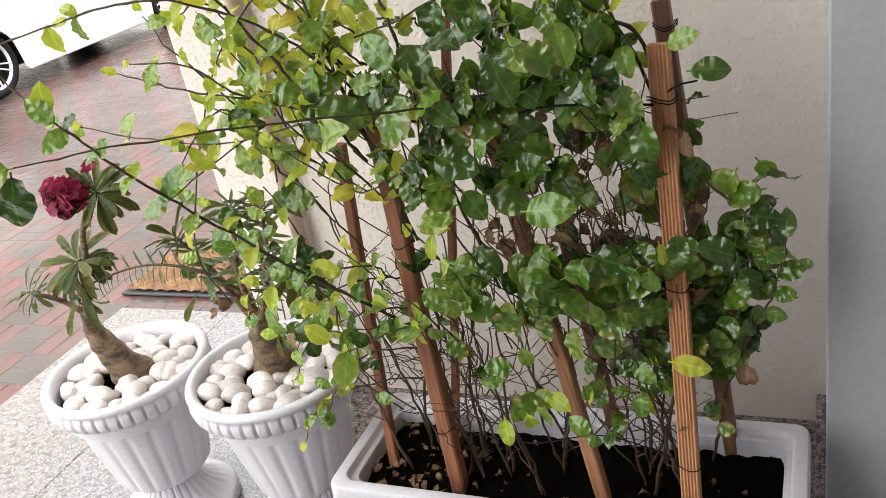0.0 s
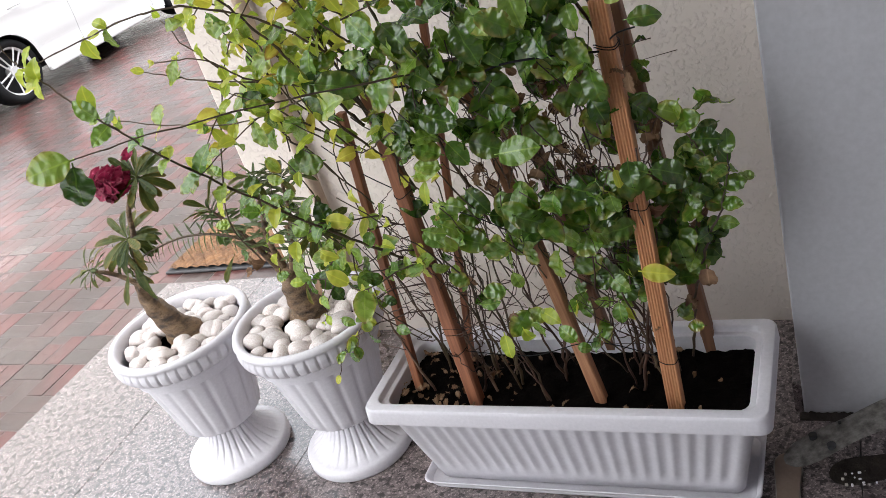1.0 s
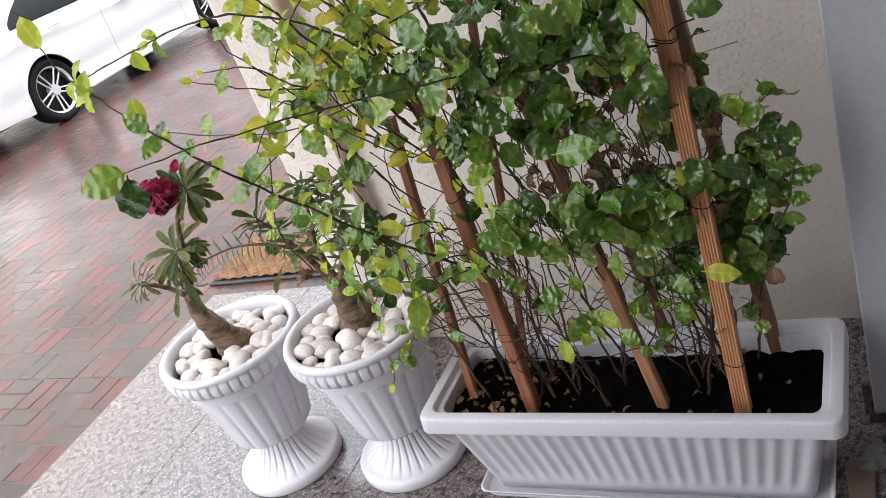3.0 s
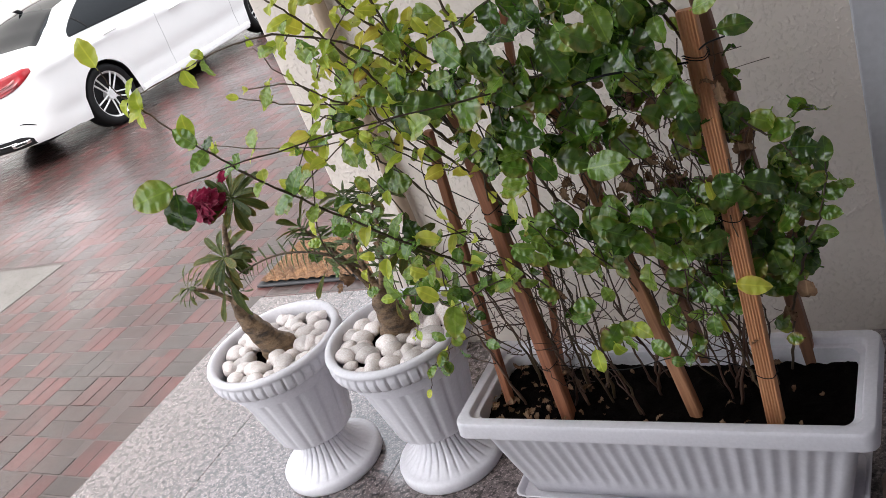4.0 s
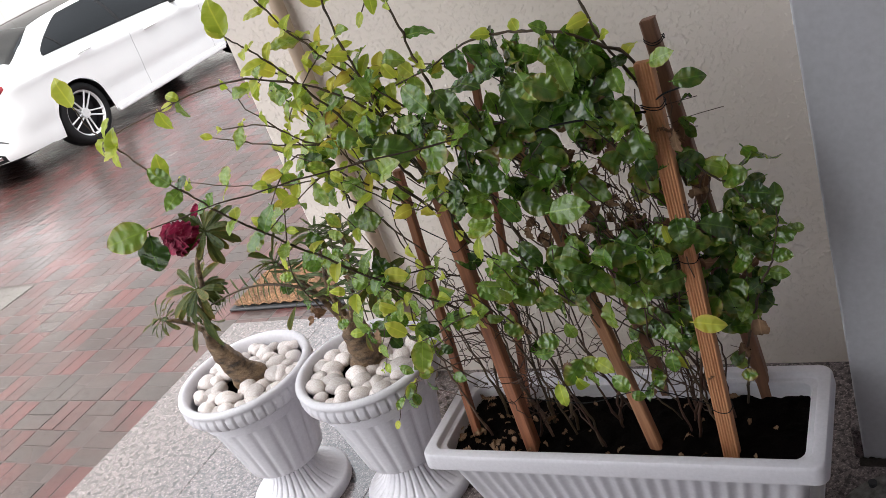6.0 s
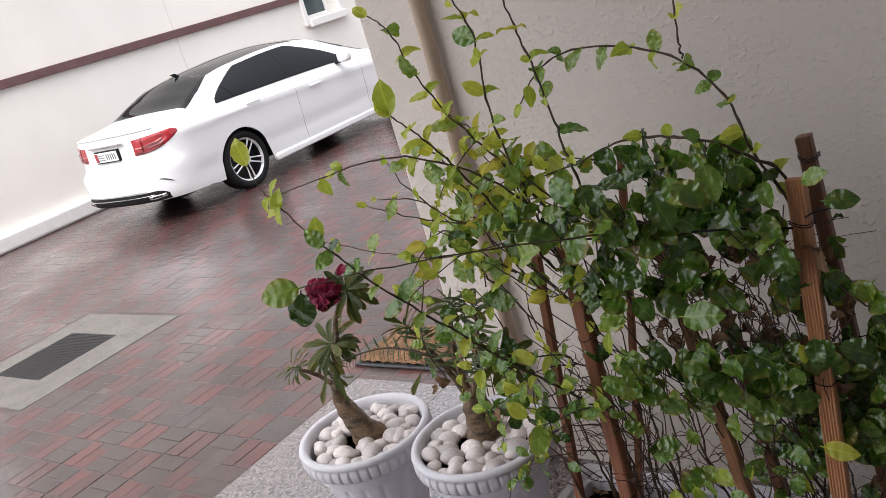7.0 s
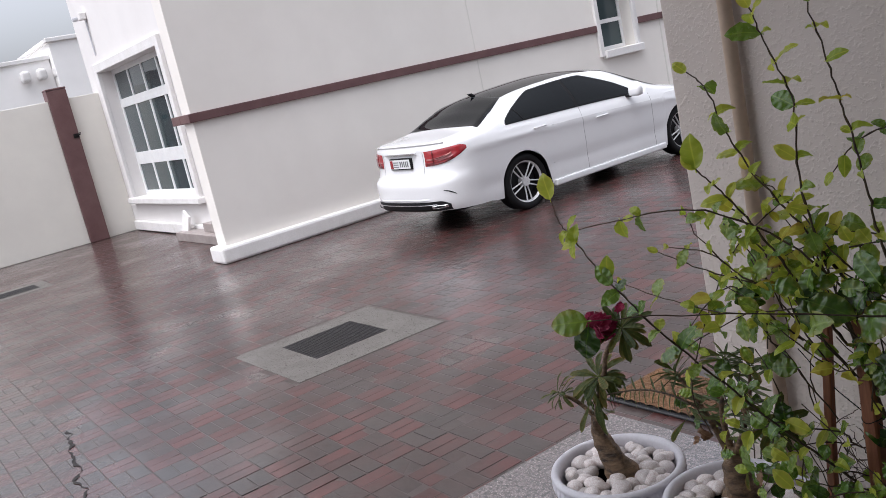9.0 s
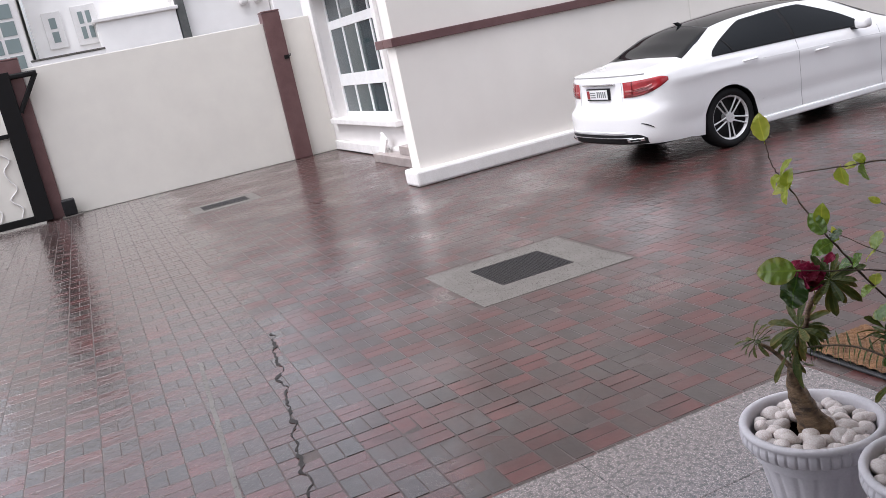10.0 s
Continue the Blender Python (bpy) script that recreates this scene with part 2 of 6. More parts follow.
STICK_DARK = wood("dark_stake", (0.15, 0.07, 0.04), (0.22, 0.105, 0.06))
BARK = wood("green_brown_twig", (0.05, 0.030, 0.018), (0.10, 0.070, 0.034))
TWIG_DRY = wood("dry_twig", (0.040, 0.019, 0.013), (0.085, 0.042, 0.027))
TWIG_PALE = wood("pale_dry_twig", (0.10, 0.058, 0.038), (0.19, 0.115, 0.08))
CAUDEX = plain("caudex_bark", (0.30, 0.19, 0.105), (0.032, 0.019, 0.012), 26, 90, (0.45, 0.7), 1.0, 0.006, stretch=(1, 1, 2.2))
WIRE = plain("black_tie_wire", (0.008, 0.008, 0.009), (0.012, 0.012, 0.012), 30, 200, (0.5, 0.7), 0.1, spec=0.2)
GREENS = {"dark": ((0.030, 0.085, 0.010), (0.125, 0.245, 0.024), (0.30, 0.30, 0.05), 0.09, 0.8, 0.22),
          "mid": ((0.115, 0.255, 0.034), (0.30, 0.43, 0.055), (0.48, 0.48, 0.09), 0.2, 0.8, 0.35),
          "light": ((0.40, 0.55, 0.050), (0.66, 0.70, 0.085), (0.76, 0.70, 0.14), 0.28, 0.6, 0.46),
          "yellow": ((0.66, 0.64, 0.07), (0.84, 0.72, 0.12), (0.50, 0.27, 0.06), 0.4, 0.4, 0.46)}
def greens(key, name, rand):
    dark, light, rim, gloss, shine, thin = GREENS[key]
    return leaf_mat(name + key, dark, light, rim, gloss, shine, rand, thin)
LEAF_DARK, LEAF_MID, LEAF_LIGHT, LEAF_YELLOW = (greens(k, "jasmine_leaf_", "object") for k in ("dark", "mid", "light", "yellow"))
LEAF_MASS = {k: greens(k, "jasmine_mass_", "island") for k in GREENS}
LEAF_DRY = leaf_mat("dry_leaf", (0.16, 0.080, 0.042), (0.33, 0.21, 0.125), (0.12, 0.06, 0.033), 0.6, 0.3)
LEAF_MASS["dry"] = leaf_mat("dry_mass", (0.16, 0.080, 0.042), (0.33, 0.21, 0.125), (0.12, 0.06, 0.033), 0.6, 0.3, "island")
LEAF_ADEN = leaf_mat("adenium_leaf", (0.032, 0.056, 0.010), (0.095, 0.115, 0.022), (0.22, 0.155, 0.035), 0.40, 0.3)
LEAF_NARROW = leaf_mat("narrow_leaf", (0.06, 0.10, 0.035), (0.15, 0.19, 0.07), (0.14, 0.13, 0.05), 0.4)
PETAL = leaf_mat("crimson_petal", (0.15, 0.006, 0.028), (0.40, 0.022, 0.085), (0.55, 0.12, 0.20), 0.45, 0.35)
PIPE_TAN = plain("tan_pipe_paint", (0.66, 0.52, 0.39), (0.60, 0.46, 0.34), 4, 60, (0.4, 0.55), 0.08)
COIR = plain("coir_mat_brown", (0.17, 0.085, 0.036), (0.075, 0.036, 0.017), 16, 240, (0.8, 0.95), 0.8, 0.004)
RUBBER = plain("black_rubber", (0.025, 0.025, 0.028), (0.04, 0.04, 0.043), 12, 200, (0.45, 0.65), 0.2)
CAR_WHITE = plain("white_car_paint", (0.79, 0.79, 0.80), (0.78, 0.78, 0.79), 1, 300, (0.22, 0.26), 0.0, coat=0.9)
CAR_GLASS = glass_dark("tinted_car_glass", (0.004, 0.005, 0.006))
CAR_GLASS.node_tree.nodes["Principled BSDF"].inputs["Specular IOR Level"].default_value = 0.28
CAR_BLACK = plain("black_car_plastic", (0.015, 0.015, 0.016), (0.008, 0.008, 0.009), 12, 200, (0.4, 0.55), 0.1, spec=0.15)
CHROME = plain("chrome", (0.75, 0.75, 0.76), (0.70, 0.70, 0.71), 8, 120, (0.12, 0.2), 0.0, metal=1.0)
ALLOY = plain("alloy_wheel_silver", (0.72, 0.72, 0.73), (0.66, 0.66, 0.67), 8, 120, (0.25, 0.35), 0.0, metal=0.35)
TYRE = plain("tyre_rubber", (0.011, 0.011, 0.012), (0.007, 0.007, 0.008), 14, 160, (0.55, 0.75), 0.3, spec=0.2)
LAMP_RED = plain("red_lamp_lens", (0.36, 0.022, 0.03), (0.24, 0.012, 0.016), 14, 60, (0.1, 0.16), 0.05, coat=0.6)
LAMP_DEEP = plain("deep_red_lamp_lens", (0.16, 0.006, 0.01), (0.11, 0.004, 0.006), 14, 60, (0.1, 0.16), 0.05, coat=0.6)
LAMP_CLEAR = plain("clear_lamp_lens", (0.42, 0.14, 0.14), (0.34, 0.10, 0.10), 14, 60, (0.1, 0.16), 0.0, coat=0.6)
PLATE_INK = plain("plate_ink", (0.16, 0.16, 0.17), (0.13, 0.13, 0.14), 20, 200, (0.4, 0.5), 0.0)
PLATE_WHITE = plain("plate_white", (0.78, 0.78, 0.78), (0.72, 0.72, 0.72), 20, 200, (0.3, 0.4), 0.0)
# rain haze over the distance is painted in as paler grey-green glass
PANE_HAZED = glass_dark("hazed_window_pane", (0.20, 0.25, 0.25), 0.15)
PANE = glass_dark("window_pane", (0.045, 0.065, 0.07), 0.05)
FRAME_WHITE = plain("white_window_frame", (0.80, 0.80, 0.80), (0.74, 0.74, 0.74), 6, 120, (0.3, 0.42), 0.03)
STEEL_BLACK = plain("black_gate_steel", (0.012, 0.012, 0.013), (0.012, 0.011, 0.011), 10, 160, (0.45, 0.6), 0.1, spec=0.12)
SOLE = plain("worn_grey_sole", (0.52, 0.49, 0.44), (0.20, 0.18, 0.165), 30, 150, (0.6, 0.8), 0.5, 0.002)
CLOG = plain("scuffed_clog_rubber", (0.36, 0.345, 0.32), (0.12, 0.11, 0.105), 55, 190, (0.6, 0.8), 0.9, 0.002)
INSOLE = plain("beige_insole", (0.40, 0.30, 0.24), (0.30, 0.225, 0.18), 12, 120, (0.6, 0.8), 0.2, 0.001)
# near-black brown for the pier's dirt and foot shade, and for a shoe
DARK_BROWN = plain("rough_dark_brown", (0.03, 0.024, 0.021), (0.06, 0.05, 0.043), 40, 220, (0.7, 0.9), 0.8, 0.004, spec=0.15)
PAVER_RED = paver_mat("red_paver", (0.074, 0.0235, 0.0215), (0.055, 0.0190, 0.0175), "island")
PAVER_GREY = paver_mat("grey_paver", (0.039, 0.030, 0.027), (0.029, 0.0225, 0.0205), "island")
PAVER_RED_ONE = paver_mat("red_paver_piece", (0.074, 0.0235, 0.0215), (0.055, 0.0190, 0.0175), "object")
PAVER_GREY_ONE = paver_mat("grey_paver_piece", (0.039, 0.030, 0.027), (0.029, 0.0225, 0.0205), "object")


# ---- mesh helpers ----
def part(name, bm, material, parent=None, label="", smooth=False):
    me = bpy.data.meshes.new(name)
    bm.normal_update()
    bm.to_mesh(me)
    bm.free()
    me.materials.append(material)
    if smooth:
        me.shade_smooth()
    ob = new(name, me)
    ob.parent = parent
    if label:
        ob["label"] = label
    return ob


def thing(name, label, category, at=(0, 0, 0), group="", kind=""):
    ob = new(name)
    ob.empty_display_size = 0.05
    ob.location = at
    return tagged(ob, label, category, group, kind)


def structure(ob, label, category):
    return tagged(ob, label, category, kind="structure")


def box(bm, a, b, bevel=0.0, seg=2):
    lo, hi = [min(p) for p in zip(a, b)], [max(p) for p in zip(a, b)]
    vs = bmesh.ops.create_cube(bm, size=1)["verts"]
    for v in vs:
        v.co = Vector([lo[i] + (v.co[i] + 0.5) * (hi[i] - lo[i]) for i in range(3)])
    if bevel:
        es = list({e for v in vs for e in v.link_edges})
        bmesh.ops.bevel(bm, geom=es, offset=bevel, segments=seg, affect="EDGES", profile=0.5)
    return vs


def boxed(a, b, bevel=0.0, seg=2):
    bm = bmesh.new()
    box(bm, a, b, bevel, seg)
    return bm


def tube(bm, pts, radii, seg=8, caps=True):
    """A swept round bar along pts; radii: one number or one per point."""
    pts = [Vector(p) for p in pts]
    if isinstance(radii, (int, float)):
        radii = [radii] * len(pts)
    rings = []
    side = None
    for i, p in enumerate(pts):
        d = (pts[min(i + 1, len(pts) - 1)] - pts[max(i - 1, 0)]).normalized()
        ref = side if side is not None else (Vector((0, 0, 1)) if abs(d.z) < 0.9 else Vector((1, 0, 0)))
        u = d.cross(ref).cross(d)
        u = u.normalized() if u.length > 1e-6 else d.orthogonal().normalized()
        side = u
        w = d.cross(u)
        rings.append([bm.verts.new(p + radii[i] * (math.cos(a) * u + math.sin(a) * w)) for a in (2 * math.pi * k / seg for k in range(seg))])
    for r, s in zip(rings, rings[1:]):
        for k in range(seg):
            bm.faces.new((r[k], r[(k + 1) % seg], s[(k + 1) % seg], s[k]))
    if caps:
        bm.faces.new(rings[0][::-1])
        bm.faces.new(rings[-1])


def smooth_path(pts, n=8):
    """Catmull-Rom through pts."""
    p = [Vector(q) for q in pts]
    p = [2 * p[0] - p[1]] + p + [2 * p[-1] - p[-2]]
    out = []
    for i in range(1, len(p) - 2):
        for k in range(n):
            t = k / n
            a, b, c, d = p[i - 1:i + 3]
            out.append(0.5 * ((2 * b) + (c - a) * t + (2 * a - 5 * b + 4 * c - d) * t * t + (3 * b - a - 3 * c + d) * t ** 3))
    out.append(p[-2])
    return out


def lathe(bm, profile, seg=64, wave=None):
    """Turns (r, z) pairs round z; wave(i, angle) adds to the radius of ring i."""
    rings = []
    for i, (r, z) in enumerate(profile):
        rings.append([bm.verts.new(((r + (wave(i, a) if wave else 0)) * math.cos(a), (r + (wave(i, a) if wave else 0)) * math.sin(a), z)) for a in (2 * math.pi * k / seg for k in range(seg))])
    for r, s in zip(rings, rings[1:]):
        for k in range(seg):
            bm.faces.new((r[k], r[(k + 1) % seg], s[(k + 1) % seg], s[k]))
    return rings


def grid(bm, f, nu, nv):
    """A sheet of (nu+1) x (nv+1) points f(u, v), u and v from 0 to 1."""
    vs = [[bm.verts.new(f(i / nu, j / nv)) for j in range(nv + 1)] for i in range(nu + 1)]
    for i in range(nu):
        for j in range(nv):
            bm.faces.new((vs[i][j], vs[i + 1][j], vs[i + 1][j + 1], vs[i][j + 1]))
    return vs


# ---- the setting ----
bm = bmesh.new()
grid(bm, lambda u, v: (-400 + 800 * u, -400 + 800 * v, GROUND - 0.0014), 40, 40)
CEIL = 3.9
ground = structure(part("ground", bm, SAND), "dark wet joint sand under block paving", "ground")

# porch floor slab under its tiles
PX, PY = -2.222, 0.682
porch_slab = structure(part("porch_slab", boxed((PX + 0.02, -4.2, GROUND - 0.2), (2.6, PY - 0.02, -0.012)), GROUT), "grey mortar slab of the raised porch", "porch slab")

# spatter-plastered wall behind the planter, its end, and unseen walls and roof that shape the light
WY, WX = 0.355, -1.372
structure(part("wall_north", boxed((WX, WY, GROUND), (0.5, WY + 0.25, CEIL), 0.006), WALL_SPATTER), "beige wall with rough spatter plaster texture", "wall")
EX, EY = 0.022, 0.03
structure(part("wall_east", boxed((EX, EY, -0.01), (2.0, WY, CEIL), 0.004), WALL_GREY), "smooth grey painted wall pier beside the planter", "wall")
structure(part("baseboard", boxed((EX - 0.018, EY + 0.004, 0.0), (EX, WY - 0.002, 0.075), 0.003), GRANITE), "granite skirting tile on the side of the grey pier", "skirting")
# unseen from the camera; added to close the porch off from sky light
structure(part("wall_house", boxed((2.0, -4.2, -0.01), (2.25, 0.6, CEIL)), WALL_GREY), "unseen plain painted wall, added to close the porch", "wall")
# added out of view; length and grey paint hold down light on the planter
structure(part("wall_south", boxed((-1.25, -3.45, GROUND), (2.25, -3.2, CEIL)), WALL_GREY), "unseen grey end wall, added to hold back light from the south", "wall")
# out of view; edge and height are set to shade the porch
structure(part("ceiling", boxed((-2.05, -3.45, CEIL), (2.25, 0.62, CEIL + 0.2)), WALL_WHITE), "unseen white porch ceiling slab, sized to shade the porch", "ceiling")
# added mass out of view that hides the sky from the near paving
structure(part("unseen_wall_upper", boxed((-1.5, -7.5, CEIL + 0.202), (7.0, 5.5, 8.0), 0.02), WALL_CREAM), "unseen cream upper storey, added to block sky over the near paving", "wall")

# ---- house across the yard ----
HX, HY = -10.55, 2.307      # its near corner
house = thing("neighbour_house", "two-tone cream house wing with maroon string course and white plinth", "house", (HX, HY, GROUND))
house["kind"] = "structure"
def hp(name, a, b, m, parent=house, bevel=0.0, label=""):
    off = Vector((HX, HY, GROUND))
    return part(name, boxed(Vector(a) - off, Vector(b) - off, bevel), m, parent, label)

NW = (9.66, 10.50, 1.13, 2.50)      # window in the long wall: y0, y1, z0, z1
hp("wall", (HX - 0.3, HY, GROUND), (HX, NW[0], 6.2), WALL_CREAM, label="cream painted long wall")
hp("wall", (HX - 0.3, NW[1], GROUND), (HX, 22, 6.2), WALL_CREAM)
hp("wall", (HX - 0.3, NW[0], GROUND), (HX, NW[1], NW[2]), WALL_CREAM)
hp("wall", (HX - 0.3, NW[0], NW[3]), (HX, NW[1], 6.2), WALL_CREAM)
hp("plinth", (HX - 0.34, HY - 0.12, GROUND), (HX + 0.12, 22, GROUND + 0.215), TRIM_WHITE, bevel=0.035, label="white plinth strip along the foot")
hp("string_course", (HX - 0.3, HY - 0.05, 1.465), (HX + 0.05, NW[0] - 0.09, 1.578), BAND_BROWN, bevel=0.008, label="maroon string course")
hp("string_course", (HX - 0.3, NW[1] + 0.09, 1.465), (HX + 0.05, 22, 1.578), BAND_BROWN, bevel=0.008, label="maroon string course")
hp("string_course", (HX - 0.62, HY - 0.05, 1.465), (HX - 0.302, HY, 1.578), BAND_BROWN, bevel=0.008, label="maroon string course end")
hp("expansion_joint", (HX - 0.001, 6.93, GROUND + 0.2), (HX + 0.003, 6.95, 6.2), WALL_BOUND)
hp("expansion_joint", (HX - 0.001, 11.2, GROUND + 0.2), (HX + 0.004, 11.23, 6.2), WALL_BOUND)


def window_small(y0, y1, z0, z1):
    w = thing("window_1", "white framed two-light window with deep reveal", "window", (HX, y0, z0))
    w["kind"] = "structure"
    W, H = y1 - y0, z1 - z0
    for a, b in (((0, -0.09, -0.09), (0.06, 0, H + 0.09)), ((0, W, -0.09), (0.06, W + 0.09, H + 0.09)), ((0, 0, H), (0.06, W, H + 0.09))):
        part("window_frame", boxed(a, b, 0.008), TRIM_WHITE, w)
    part("window_sill", boxed((-0.22, -0.0, -0.13), (0.10, W + 0.12, -0.002), 0.01), TRIM_WHITE, w)
    for a, b in (((-0.28, 0, 0), (-0.23, 0.06, H)), ((-0.28, W - 0.06, 0), (-0.23, W, H)), ((-0.28, 0.06, 0), (-0.23, W - 0.06, 0.06)), ((-0.28, 0.06, H - 0.06), (-0.23, W - 0.06, H)), ((-0.28, 0.06, 0.46), (-0.23, W - 0.06, 0.53))):
        part("sash_bar", boxed(a, b, 0.004), FRAME_WHITE, w)
    part("pane", boxed((-0.26, 0.06, 0.06), (-0.252, W - 0.06, 0.46)), PANE, w)
    part("pane", boxed((-0.26, 0.06, 0.53), (-0.252, W - 0.06, H - 0.06)), PANE, w)


window_small(*NW)

# recessed bay with the tall window
BY = 3.15
bay = thing("house_bay", "white recessed house wall with plinth", "house wall", (-17.5, BY, GROUND))
bay["kind"] = "structure"
LW = (-17.0, -13.45, 0.30, 2.72)   # x0, x1, z0, z1
def bp(name, a, b, m, bevel=0.0):
    off = Vector((-17.5, BY, GROUND))
    return part(name, boxed(Vector(a) - off, Vector(b) - off, bevel), m, bay)
bp("wall", (-17.9, BY, GROUND), (LW[0], BY + 0.3, 5.2), WALL_WHITE)
bp("wall", (LW[1], BY, GROUND), (HX - 0.31, BY + 0.3, 5.2), WALL_WHITE)
bp("wall", (LW[0], BY, GROUND), (LW[1], BY + 0.3, LW[2]), WALL_WHITE)
bp("wall", (LW[0], BY, LW[3]), (LW[1], BY + 0.3, 5.2), WALL_WHITE)
bp("plinth", (-17.4, BY - 0.08, GROUND + 0.02), (-15.0, BY, GROUND + 0.2), TRIM_WHITE, 0.015)
bp("plinth", (-14.98, BY - 0.08, GROUND + 0.02), (-14.2, BY, GROUND + 0.2), TRIM_WHITE, 0.015)
bp("plinth", (-13.9, BY - 0.08, GROUND + 0.02), (-12.9, BY, GROUND + 0.2), TRIM_WHITE, 0.015)


def window_tall(x0, x1, z0, z1):
    w = thing("window_2", "tall white framed window with glazing bars and sill", "window", (x0, BY, z0))
    w["kind"] = "structure"
    W, H = x1 - x0, z1 - z0
    for a, b in (((-0.16, -0.07, -0.1), (0, 0.0, H + 0.16)), ((W, -0.07, -0.1), (W + 0.16, 0.0, H + 0.16)), ((0, -0.07, H), (W, 0.0, H + 0.16))):
        part("window_frame", boxed(a, b, 0.01), TRIM_WHITE, w)
    part("window_sill", boxed((-0.2, -0.13, -0.1), (W + 0.2, 0.02, 0.0), 0.012), TRIM_WHITE, w)
    def bar(a, b):
        part("sash_bar", boxed(a, b, 0.005), FRAME_WHITE, w)
    bar((0, 0.20, 0), (0.10, 0.26, H)); bar((W - 0.10, 0.20, 0), (W, 0.26, H))
    rows = ((0.09, 0.60), (0.83, 1.70), (1.86, H - 0.09))
    for a, b in ((0, 0.09), (0.60, 0.83), (1.70, 1.86), (H - 0.09, H)):
        bar((0.10, 0.195, a), (W - 0.10, 0.26, b))
    n = 4
    for z0_, z1_ in rows:
        for k in range(1, n):
            x = 0.09 + (W - 0.18) * k / n
            bar((x - 0.035, 0.20, z0_), (x + 0.035, 0.25, z1_))
        for k in range(n):
            xa, xb = 0.09 + (W - 0.18) * k / n + (0.03 if k else 0), 0.09 + (W - 0.18) * (k + 1) / n - (0.03 if k < n - 1 else 0)
            part("pane", boxed((xa, 0.22, z0_), (xb, 0.228, z1_)), PANE, w)


window_tall(*LW)
steps = thing("entrance_steps", "two low granite entrance steps beside the house corner", "steps", (-12.9, 2.80, GROUND))
part("step", boxed((-1.2, 0.0, 0), (1.9, 0.34, 0.14), 0.008), STEP_STONE, steps)
part("step", boxed((-0.2, 0.14, 0.142), (1.9, 0.34, 0.28), 0.008), STEP_STONE, steps)
ramp = thing("leaning_board", "pale board leaning by the entrance steps", "board", (-14.05, 2.93, GROUND))
bm = boxed((-0.14, -0.02, 0), (0.14, 0.02, 0.46), 0.004)
bmesh.ops.rotate(bm, verts=bm.verts, cent=(0, 0, 0), matrix=Matrix.Rotation(radians(-8), 3, "X") @ Matrix.Rotation(radians(24), 3, "Y"))
part("panel", bm, TRIM_WHITE, ramp)
cam_box = thing("security_camera", "small white wall camera with a conduit", "camera", (-16.9, BY - 0.01, 3.75))
part("housing", boxed((-0.08, -0.12, -0.06), (0.08, 0.0, 0.07), 0.015), TRIM_WHITE, cam_box)
part("lens_tube", boxed((-0.2, -0.2, -0.05), (-0.1, -0.1, 0.02), 0.02), WALL_GREY, cam_box)
part("conduit", boxed((-0.015, -0.025, -0.72), (0.015, 0.0, -0.062), 0.006), WALL_GREY, cam_box)

# boundary wall, its maroon pillars and the gate
BX = -17.5
structure(part("wall_boundary", boxed((BX - 0.2, -2.3, GROUND), (BX, 2.20, 2.40), 0.01), WALL_BOUND), "tall cream boundary wall round the yard", "wall")
structure(part("wall_boundary_end", boxed((BX - 0.2, 2.56, GROUND), (BX - 0.04, BY, 2.40), 0.01), WALL_BOUND), "short cream boundary wall stub", "wall")
structure(part("wall_boundary_far", boxed((BX - 0.2, -9.5, GROUND), (BX, -6.5, 2.40), 0.01), WALL_BOUND), "tall cream boundary wall past the gate", "wall")
for y in (2.20, -2.66):
    pil = thing("boundary_pillar", "maroon painted square boundary pillar", "pillar", (BX - 0.09, y, GROUND))
    part("shaft", boxed((-0.16, 0, 0), (0.16, 0.36, 2.95), 0.012), BAND_BROWN, pil)
    part("cap", boxed((-0.165, -0.005, 2.952), (0.165, 0.365, 2.985), 0.01), BAND_BROWN, pil)
latch = thing("wall_hook", "small black bracket on the maroon pillar", "bracket", (BX + 0.075, 2.50, 1.68))
part("plate", boxed((-0.005, -0.05, -0.04), (0.02, 0.05, 0.04), 0.004), STEEL_BLACK, latch)
bm = bmesh.new(); tube(bm, [(0.02, 0.02, 0), (0.09, 0.05, 0.01), (0.10, 0.06, 0.05)], 0.012)
part("hook", bm, STEEL_BLACK, latch)
gate = thing("sliding_gate", "black steel sliding gate with scrolled infill", "gate", (BX + 0.16, -2.72, GROUND))
part("gate_frame", boxed((-0.05, -0.1, 0.03), (0.05, 0.21, 2.75), 0.008), STEEL_BLACK, gate)
part("gate_frame", boxed((-0.05, -3.6, 0.03), (0.05, -0.102, 0.16), 0.008), STEEL_BLACK, gate)
part("gate_frame", boxed((-0.05, -3.6, 1.62), (0.05, -0.102, 1.70), 0.008), STEEL_BLACK, gate)
part("gate_frame", boxed((-0.05, -3.6, 2.65), (0.05, -0.102, 2.75), 0.008), STEEL_BLACK, gate)
part("backing_sheet", boxed((-0.03, -3.6, 0.162), (-0.02, -0.102, 1.618)), WALL_BOUND, gate, "pale perforated backing sheet")
for k in range(9):
    bm = bmesh.new()
    y = -0.3 - 0.36 * k
    tube(bm, smooth_path([(0, y + 0.09 * math.sin(2.4 * j), 0.18 + 0.178 * j) for j in range(9)], 4), 0.014, 6)
    part("scroll", bm, TRIM_WHITE, gate)
bm = bmesh.new()
tube(bm, [(0, 0.212, 2.66), (0, 0.66, 2.66)], 0.05, 6); tube(bm, [(0, 0.64, 2.66), (0, 0.214, 2.02)], 0.045, 6)
part("bracket", bm, STEEL_BLACK, gate)
motor = thing("gate_motor", "dark grey gate motor box on the paving", "gate motor", (BX + 0.22, -2.2, GROUND))
